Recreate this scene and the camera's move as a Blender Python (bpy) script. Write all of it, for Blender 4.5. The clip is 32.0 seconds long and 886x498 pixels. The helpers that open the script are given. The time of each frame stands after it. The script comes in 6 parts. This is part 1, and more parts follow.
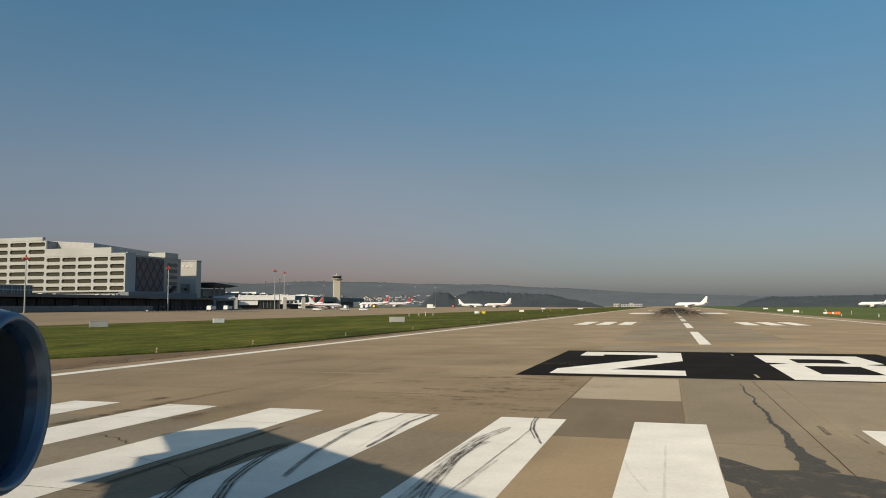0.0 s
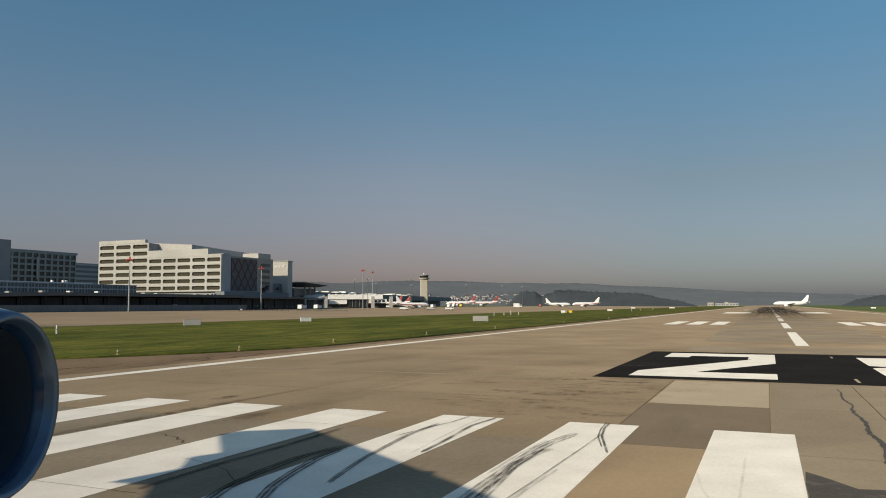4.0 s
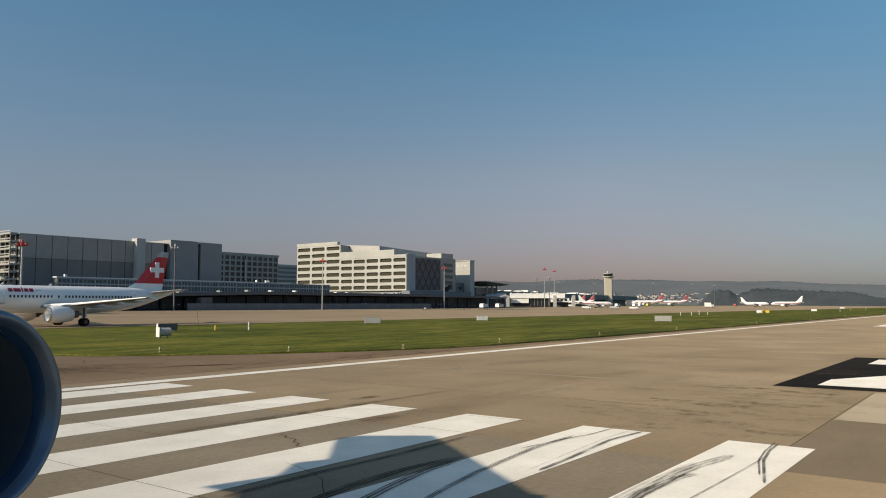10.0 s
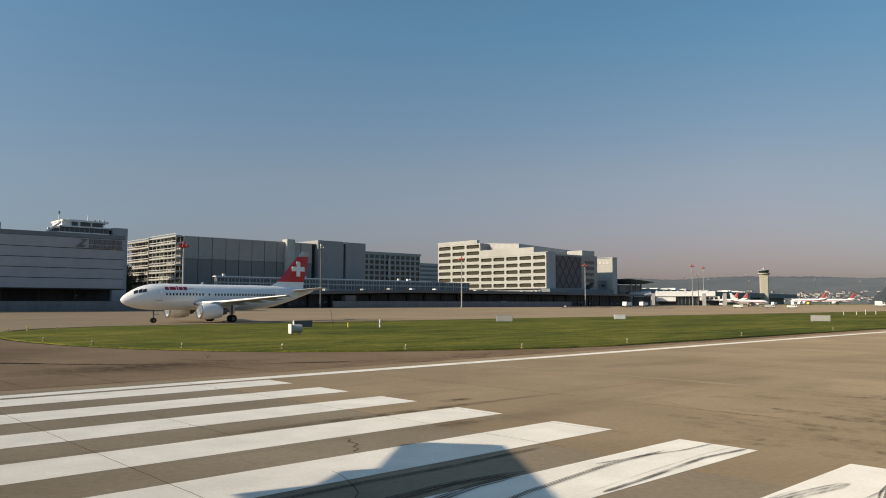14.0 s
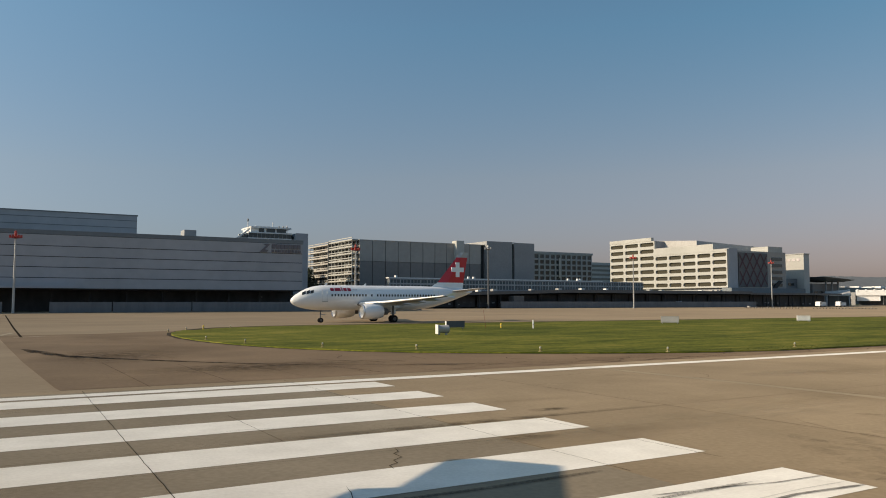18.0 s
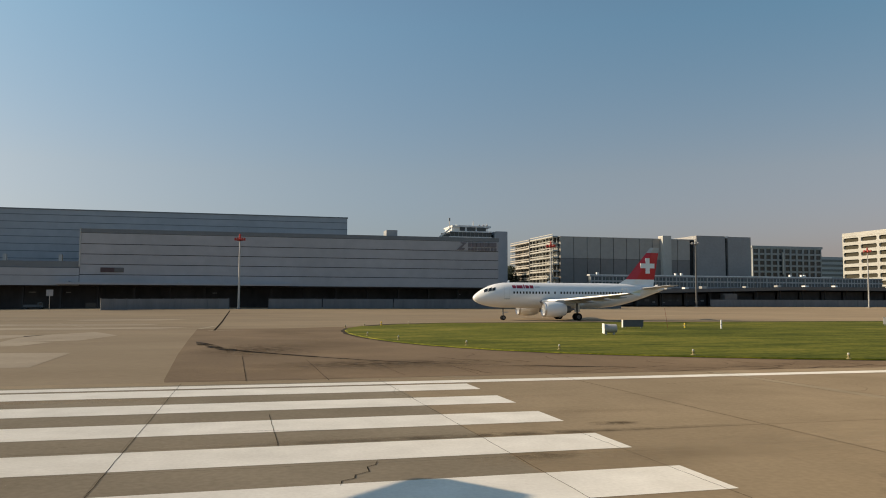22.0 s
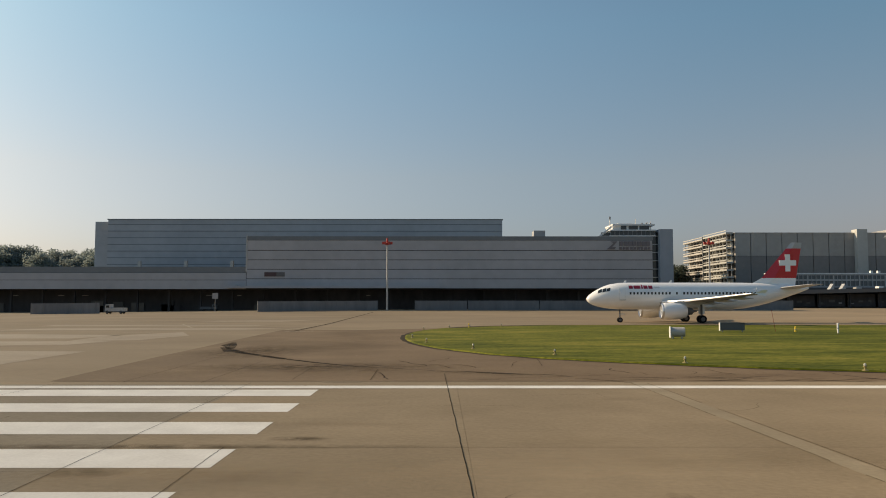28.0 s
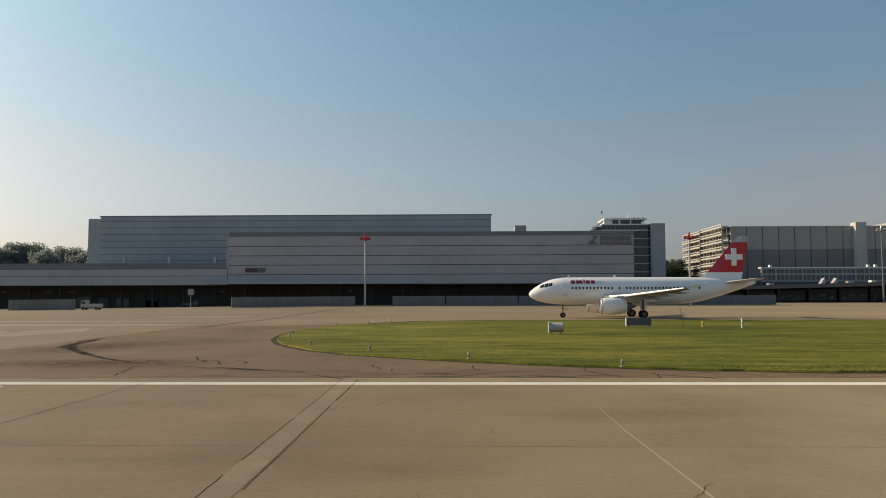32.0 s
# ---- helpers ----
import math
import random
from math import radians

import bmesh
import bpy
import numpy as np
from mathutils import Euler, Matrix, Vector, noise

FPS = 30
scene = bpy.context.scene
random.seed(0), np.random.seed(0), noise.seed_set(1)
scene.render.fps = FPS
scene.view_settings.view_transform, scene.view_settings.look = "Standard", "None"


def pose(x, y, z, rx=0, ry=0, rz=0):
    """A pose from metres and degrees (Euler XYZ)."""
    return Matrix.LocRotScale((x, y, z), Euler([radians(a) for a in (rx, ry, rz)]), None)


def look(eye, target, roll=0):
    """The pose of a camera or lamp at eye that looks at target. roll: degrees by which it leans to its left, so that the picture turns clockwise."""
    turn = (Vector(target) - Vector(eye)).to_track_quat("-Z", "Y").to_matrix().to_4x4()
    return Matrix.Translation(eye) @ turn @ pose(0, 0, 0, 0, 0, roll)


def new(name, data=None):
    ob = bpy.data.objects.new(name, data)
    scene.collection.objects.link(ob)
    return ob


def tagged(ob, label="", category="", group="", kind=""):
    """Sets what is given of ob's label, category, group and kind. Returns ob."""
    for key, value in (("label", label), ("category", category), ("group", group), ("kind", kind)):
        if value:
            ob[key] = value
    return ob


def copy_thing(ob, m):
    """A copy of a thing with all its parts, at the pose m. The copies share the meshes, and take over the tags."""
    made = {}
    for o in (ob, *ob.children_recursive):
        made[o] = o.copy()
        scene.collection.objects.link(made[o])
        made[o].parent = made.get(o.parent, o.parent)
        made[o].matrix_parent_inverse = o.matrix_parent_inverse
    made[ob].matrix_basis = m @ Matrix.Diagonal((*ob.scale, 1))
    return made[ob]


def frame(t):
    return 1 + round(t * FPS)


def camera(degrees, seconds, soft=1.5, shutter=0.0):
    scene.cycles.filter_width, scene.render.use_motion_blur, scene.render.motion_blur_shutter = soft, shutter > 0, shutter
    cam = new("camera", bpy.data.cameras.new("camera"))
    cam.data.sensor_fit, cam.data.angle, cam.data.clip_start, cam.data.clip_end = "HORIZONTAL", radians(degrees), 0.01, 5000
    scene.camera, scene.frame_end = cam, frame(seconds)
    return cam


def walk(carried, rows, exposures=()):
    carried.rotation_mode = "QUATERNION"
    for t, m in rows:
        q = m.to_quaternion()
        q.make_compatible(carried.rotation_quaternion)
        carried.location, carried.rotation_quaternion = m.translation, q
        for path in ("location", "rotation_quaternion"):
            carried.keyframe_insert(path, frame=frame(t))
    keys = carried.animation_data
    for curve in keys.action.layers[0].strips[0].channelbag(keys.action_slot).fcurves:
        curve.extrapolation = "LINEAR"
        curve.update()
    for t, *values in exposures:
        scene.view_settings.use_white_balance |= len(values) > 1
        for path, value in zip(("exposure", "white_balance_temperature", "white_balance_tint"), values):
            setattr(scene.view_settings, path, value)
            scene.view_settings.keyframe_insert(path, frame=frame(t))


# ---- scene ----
cam = camera(60.0, 32.0, soft=1.0)
PATH = [
    (0, (-21.2182, 2.6495, 3.0877), (-19.3046, 3.2116, 3.2356), -0.19),
    (0.5, (-21.1072, 2.5988, 3.0869), (-19.2021, 3.1894, 3.2345), -0.21),
    (1, (-20.9912, 2.55, 3.0861), (-19.0941, 3.1657, 3.2333), -0.21),
    (1.5, (-20.8703, 2.503, 3.0853), (-18.9818, 3.1449, 3.2319), -0.21),
    (2, (-20.7443, 2.4578, 3.0844), (-18.8644, 3.1247, 3.2305), -0.19),
    (2.5, (-20.6134, 2.4145, 3.0834), (-18.7428, 3.1071, 3.2291), -0.24),
    (3, (-20.4775, 2.373, 3.0824), (-18.6168, 3.0917, 3.2292), -0.18),
    (3.5, (-20.3366, 2.3333, 3.0814), (-18.4867, 3.0791, 3.2282), -0.19),
    (4.5, (-20.0404, 2.259, 3.0794), (-18.2157, 3.0646, 3.2255), -0.14),
    (5.5, (-19.7249, 2.1912, 3.0774), (-17.9294, 3.06, 3.2239), -0.06),
    (6, (-19.5597, 2.1593, 3.0765), (-17.7797, 3.0596, 3.2221), -0.09),
    (6.5, (-19.389, 2.1283, 3.0755), (-17.6246, 3.0588, 3.2212), -0.14),
    (7, (-19.2127, 2.0979, 3.0746), (-17.4665, 3.0621, 3.22), -0.07),
    (7.5, (-19.0304, 2.0677, 3.0737), (-17.3036, 3.0662, 3.2189), -0.08),
    (8, (-18.8418, 2.0374, 3.0729), (-17.1358, 3.0712, 3.2176), -0.10),
    (8.5, (-18.6461, 2.0066, 3.0721), (-16.9634, 3.078, 3.2162), -0.08),
    (9, (-18.4425, 1.9749, 3.0713), (-16.7846, 3.0843, 3.215), -0.07),
    (9.5, (-18.2303, 1.9417, 3.0705), (-16.599, 3.0896, 3.2151), -0.02),
    (10, (-18.0089, 1.9067, 3.0698), (-16.4054, 3.0932, 3.2144), -0.04),
    (10.5, (-17.7775, 1.8697, 3.069), (-16.2021, 3.0933, 3.2136), -0.02),
    (11, (-17.5356, 1.8308, 3.0682), (-15.9877, 3.0892, 3.2121), -0.04),
    (11.5, (-17.2829, 1.7905, 3.0675), (-15.7658, 3.0859, 3.2112), -0.00),
    (12, (-17.0188, 1.749, 3.0667), (-15.533, 3.0801, 3.2096), 0.02),
    (12.5, (-16.7429, 1.7064, 3.066), (-15.2868, 3.0701, 3.2077), 0.06),
    (13, (-16.4547, 1.6634, 3.0652), (-15.0293, 3.0594, 3.205), 0.03),
    (13.5, (-16.1536, 1.6206, 3.0645), (-14.7617, 3.05, 3.2036), -0.03),
    (14, (-15.839, 1.5788, 3.0638), (-14.4815, 3.0408, 3.2032), 0.06),
    (14.5, (-15.5104, 1.5386, 3.0631), (-14.1911, 3.0353, 3.2029), 0.04),
    (15.5, (-14.8081, 1.4662, 3.0619), (-13.5684, 3.0294, 3.2019), 0.02),
    (16.5, (-14.0362, 1.4074, 3.0608), (-12.8874, 3.0386, 3.2005), 0.04),
    (17, (-13.6199, 1.3841, 3.0604), (-12.5187, 3.0478, 3.2003), -0.00),
    (17.5, (-13.1811, 1.3654, 3.06), (-12.1308, 3.0616, 3.2001), 0.02),
    (18, (-12.7179, 1.3514, 3.0597), (-11.723, 3.0808, 3.2), -0.03),
    (18.5, (-12.2276, 1.3419, 3.0595), (-11.2923, 3.1041, 3.2), 0.02),
    (19, (-11.7081, 1.3367, 3.0593), (-10.8371, 3.1317, 3.1997), 0.03),
    (19.5, (-11.1569, 1.3357, 3.0592), (-10.3536, 3.1619, 3.2), 0.05),
    (20, (-10.5715, 1.3387, 3.0592), (-9.8299, 3.1909, 3.1982), 0.03),
    (20.5, (-9.9505, 1.3455, 3.0592), (-9.2709, 3.2214, 3.1967), -0.01),
    (21, (-9.2926, 1.3559, 3.0593), (-8.6756, 3.2534, 3.1952), 0.03),
    (21.5, (-8.5967, 1.3697, 3.0594), (-8.0434, 3.2869, 3.1941), 0.04),
    (22, (-7.8617, 1.3868, 3.0596), (-7.3712, 3.3212, 3.1928), 0.19),
    (22.5, (-7.0864, 1.4071, 3.0598), (-6.6569, 3.3558, 3.1936), 0.18),
    (23, (-6.2702, 1.4303, 3.0601), (-5.9, 3.3912, 3.194), 0.15),
    (23.5, (-5.4124, 1.4564, 3.0604), (-5.0995, 3.4274, 3.192), 0.10),
    (24, (-4.5125, 1.4854, 3.0607), (-4.2562, 3.4646, 3.1917), -0.01),
    (24.5, (-3.5698, 1.517, 3.0609), (-3.3662, 3.5023, 3.1928), -0.13),
    (25, (-2.5839, 1.5514, 3.0612), (-2.4315, 3.5412, 3.1921), -0.11),
    (25.5, (-1.5544, 1.5882, 3.0614), (-1.4477, 3.5811, 3.1922), 0.01),
    (26.5, (0.6367, 1.6695, 3.0615), (0.6907, 3.6644, 3.1934), -0.03),
    (27.5, (3.0058, 1.7604, 3.0612), (3.0197, 3.7555, 3.2005), 0.05),
    (28, (4.2577, 1.8094, 3.0608), (4.263, 3.8047, 3.1976), 0.01),
    (28.5, (5.5547, 1.8607, 3.0604), (5.548, 3.8563, 3.1925), -0.04),
    (29, (6.8969, 1.9144, 3.0597), (6.8814, 3.9102, 3.1883), -0.13),
    (29.5, (8.2845, 1.9705, 3.059), (8.2594, 3.9663, 3.1854), -0.04),
    (30, (9.7176, 2.0289, 3.058), (9.6855, 4.0246, 3.1857), -0.13),
    (30.5, (11.1962, 2.0897, 3.057), (11.1558, 4.0853, 3.1833), -0.06),
    (31, (12.7205, 2.1528, 3.0557), (12.6772, 4.1483, 3.1825), -0.10),
    (31.5, (14.2903, 2.2184, 3.0543), (14.2444, 4.2139, 3.18), -0.03),
    (32, (15.9057, 2.2862, 3.0528), (15.8556, 4.2817, 3.1776), -0.14),
]
walk(cam, [(t, look(eye, target, roll)) for t, eye, target, roll in PATH], [(0, -0.24, 6650, 10), (5, -0.2, 6700, 11), (9, -0.04, 6750, 12), (14, 0.09, 6800, 13), (18, 0.13, 7100, 14), (24, 0.21, 7750, 15), (32, 0.2, 7850, 15)])

# ---------- world and sun ----------
SUN_EL, SUN_AZ = radians(27), radians(157)          # height, and bearing from +x towards +y
sun_dir = Vector((math.cos(SUN_EL) * math.cos(SUN_AZ), math.cos(SUN_EL) * math.sin(SUN_AZ), math.sin(SUN_EL)))
world = bpy.data.worlds.new("sky")
scene.world = world
world.use_nodes = True
wn = world.node_tree.nodes
sky = wn.new("ShaderNodeTexSky")
sky.sky_type = "NISHITA"
sky.sun_disc = False
sky.sun_elevation = SUN_EL
sky.sun_rotation = radians(90) - SUN_AZ
sky.altitude, sky.air_density, sky.dust_density, sky.ozone_density = 400, 1.0, 2.2, 1.0
# a thin grey haze layer dims and greys the sky towards the horizon
wl = world.node_tree.links
where = wn.new("ShaderNodeTexCoord")
split = wn.new("ShaderNodeSeparateXYZ")
wl.new(where.outputs["Generated"], split.inputs[0])
def haze_ramp(rows):
    r = wn.new("ShaderNodeValToRGB")
    r.color_ramp.elements[0].position, r.color_ramp.elements[0].color = rows[0]
    r.color_ramp.elements[1].position, r.color_ramp.elements[1].color = rows[-1]
    for at, colour in rows[1:-1]:
        r.color_ramp.elements.new(at).color = colour
    wl.new(split.outputs["Z"], r.inputs[0])
    return r


near_sun = haze_ramp([(0.0, (0.495, 0.57, 0.80, 1)), (0.06, (0.515, 0.58, 0.745, 1)), (0.16, (0.635, 0.69, 0.74, 1)), (0.34, (0.60, 0.86, 0.92, 1)), (0.7, (0.60, 0.87, 0.97, 1))])
down_sun = haze_ramp([(0.0, (0.63, 0.525, 0.665, 1)), (0.06, (0.675, 0.535, 0.61, 1)), (0.16, (0.77, 0.685, 0.67, 1)), (0.34, (0.51, 0.825, 0.865, 1)), (0.7, (0.58, 0.84, 0.95, 1))])
grey_side = haze_ramp([(0.0, (0.53, 0.545, 0.70, 1)), (0.06, (0.535, 0.54, 0.625, 1)), (0.16, (0.575, 0.58, 0.57, 1)), (0.34, (0.51, 0.825, 0.865, 1)), (0.7, (0.58, 0.84, 0.95, 1))])
turn = wn.new("ShaderNodeMapRange")
turn.inputs["From Min"].default_value, turn.inputs["From Max"].default_value = 0.10, 0.42
wl.new(split.outputs["Y"], turn.inputs["Value"])
away = wn.new("ShaderNodeMix")
away.data_type = "RGBA"
wl.new(turn.outputs[0], away.inputs[0])
wl.new(grey_side.outputs[0], away.inputs[6])
wl.new(down_sun.outputs[0], away.inputs[7])
side = wn.new("ShaderNodeMapRange")
side.inputs["From Min"].default_value, side.inputs["From Max"].default_value = 0.2, 0.95
wl.new(split.outputs["X"], side.inputs["Value"])
haze = wn.new("ShaderNodeMix")
haze.data_type = "RGBA"
wl.new(side.outputs[0], haze.inputs[0])
wl.new(near_sun.outputs[0], haze.inputs[6])
wl.new(away.outputs[2], haze.inputs[7])
tint = wn.new("ShaderNodeMix")
tint.data_type, tint.blend_type = "RGBA", "MULTIPLY"
tint.inputs[0].default_value = 1.0
wl.new(sky.outputs[0], tint.inputs[6])
wl.new(haze.outputs[2], tint.inputs[7])
wl.new(tint.outputs[2], wn["Background"].inputs[0])
wn["Background"].inputs[1].default_value = 0.125
lamp = bpy.data.lights.new("sun", "SUN")
lamp.energy, lamp.angle, lamp.color = 4.6, radians(0.55), (1.0, 0.86, 0.66)
sun = new("sun", lamp)
sun.matrix_world = look(sun_dir * 100, (0, 0, 0))


# ---------- materials ----------
def material(name, low, high, scale=1.0, rough=0.8, metal=0.0, bump=0.0, fine=12.0, stain=0.0, coat=0.0, jitter=0.0, rot=None, stretch=(1, 1, 1)):
    """A surface with a coarse and a fine variation between two colours, in world metres."""
    m = bpy.data.materials.new(name)
    m.use_nodes = True
    t = m.node_tree
    n, l = t.nodes, t.links
    b = n["Principled BSDF"]
    geo = n.new("ShaderNodeNewGeometry")
    mp = n.new("ShaderNodeMapping")
    mp.inputs["Scale"].default_value = stretch
    l.new(geo.outputs["Position"], mp.inputs["Vector"])
    a = n.new("ShaderNodeTexNoise")
    a.inputs["Scale"].default_value, a.inputs["Detail"].default_value = scale, 5
    c = n.new("ShaderNodeTexNoise")
    c.inputs["Scale"].default_value, c.inputs["Detail"].default_value = scale * fine, 3
    l.new(mp.outputs[0], a.inputs["Vector"])
    l.new(mp.outputs[0], c.inputs["Vector"])
    mix = n.new("ShaderNodeMath")
    mix.operation = "MULTIPLY_ADD"
    mix.inputs[1].default_value = 0.4
    l.new(c.outputs["Fac"], mix.inputs[0])
    sc = n.new("ShaderNodeMath")
    sc.operation = "MULTIPLY"
    sc.inputs[1].default_value = 0.6
    l.new(a.outputs["Fac"], sc.inputs[0])
    l.new(sc.outputs[0], mix.inputs[2])
    fac = mix
    if jitter:
        info = n.new("ShaderNodeObjectInfo")
        j = n.new("ShaderNodeMath")
        j.operation = "MULTIPLY_ADD"
        j.inputs[1].default_value = jitter
        l.new(info.outputs["Random"], j.inputs[0])
        l.new(fac.outputs[0], j.inputs[2])
        k = n.new("ShaderNodeMath")
        k.operation = "SUBTRACT"
        k.inputs[1].default_value = jitter / 2
        l.new(j.outputs[0], k.inputs[0])
        fac = k
    ramp = n.new("ShaderNodeValToRGB")
    ramp.color_ramp.elements[0].position, ramp.color_ramp.elements[1].position = 0.32, 0.68
    ramp.color_ramp.elements[0].color, ramp.color_ramp.elements[1].color = (*low, 1), (*high, 1)
    l.new(fac.outputs[0], ramp.inputs[0])
    out = ramp
    if stain:
        s = n.new("ShaderNodeTexNoise")
        s.inputs["Scale"].default_value, s.inputs["Detail"].default_value, s.inputs["Roughness"].default_value = scale * 0.35, 8, 0.7
        l.new(geo.outputs["Position"], s.inputs["Vector"])
        r = n.new("ShaderNodeValToRGB")
        r.color_ramp.elements[0].position, r.color_ramp.elements[1].position = 0.45, 0.62
        l.new(s.outputs["Fac"], r.inputs[0])
        q = n.new("ShaderNodeMix")
        q.data_type, q.blend_type = "RGBA", "MULTIPLY"
        q.inputs[0].default_value = stain
        l.new(ramp.outputs[0], q.inputs[6])
        l.new(r.outputs[0], q.inputs[7])
        q2 = n.new("ShaderNodeMix")
        q2.data_type = "RGBA"
        q2.inputs[0].default_value = 0.5
        l.new(ramp.outputs[0], q2.inputs[6])
        l.new(q.outputs[2], q2.inputs[7])
        l.new(q2.outputs[2], b.inputs["Base Color"])
    else:
        l.new(out.outputs[0], b.inputs["Base Color"])
    b.inputs["Roughness"].default_value, b.inputs["Metallic"].default_value = rough, metal
    b.inputs["Coat Weight"].default_value = coat
    if rough >= 0.85:
        b.inputs["Specular IOR Level"].default_value = 0.12
        b.inputs["Diffuse Roughness"].default_value = 0.45
    if bump:
        u = n.new("ShaderNodeBump")
        u.inputs["Strength"].default_value, u.inputs["Distance"].default_value = bump, 0.02
        l.new(c.outputs["Fac"], u.inputs["Height"])
        l.new(u.outputs[0], b.inputs["Normal"])
    return m


def shade(v, k=1.0):
    return tuple(min(1.0, c * k) for c in v)


def plain(name, colour, rough=0.6, metal=0.0, scale=0.8, spread=0.12, **kw):
    return material(name, shade(colour, 1 - spread), shade(colour, 1 + spread), scale, rough, metal, **kw)


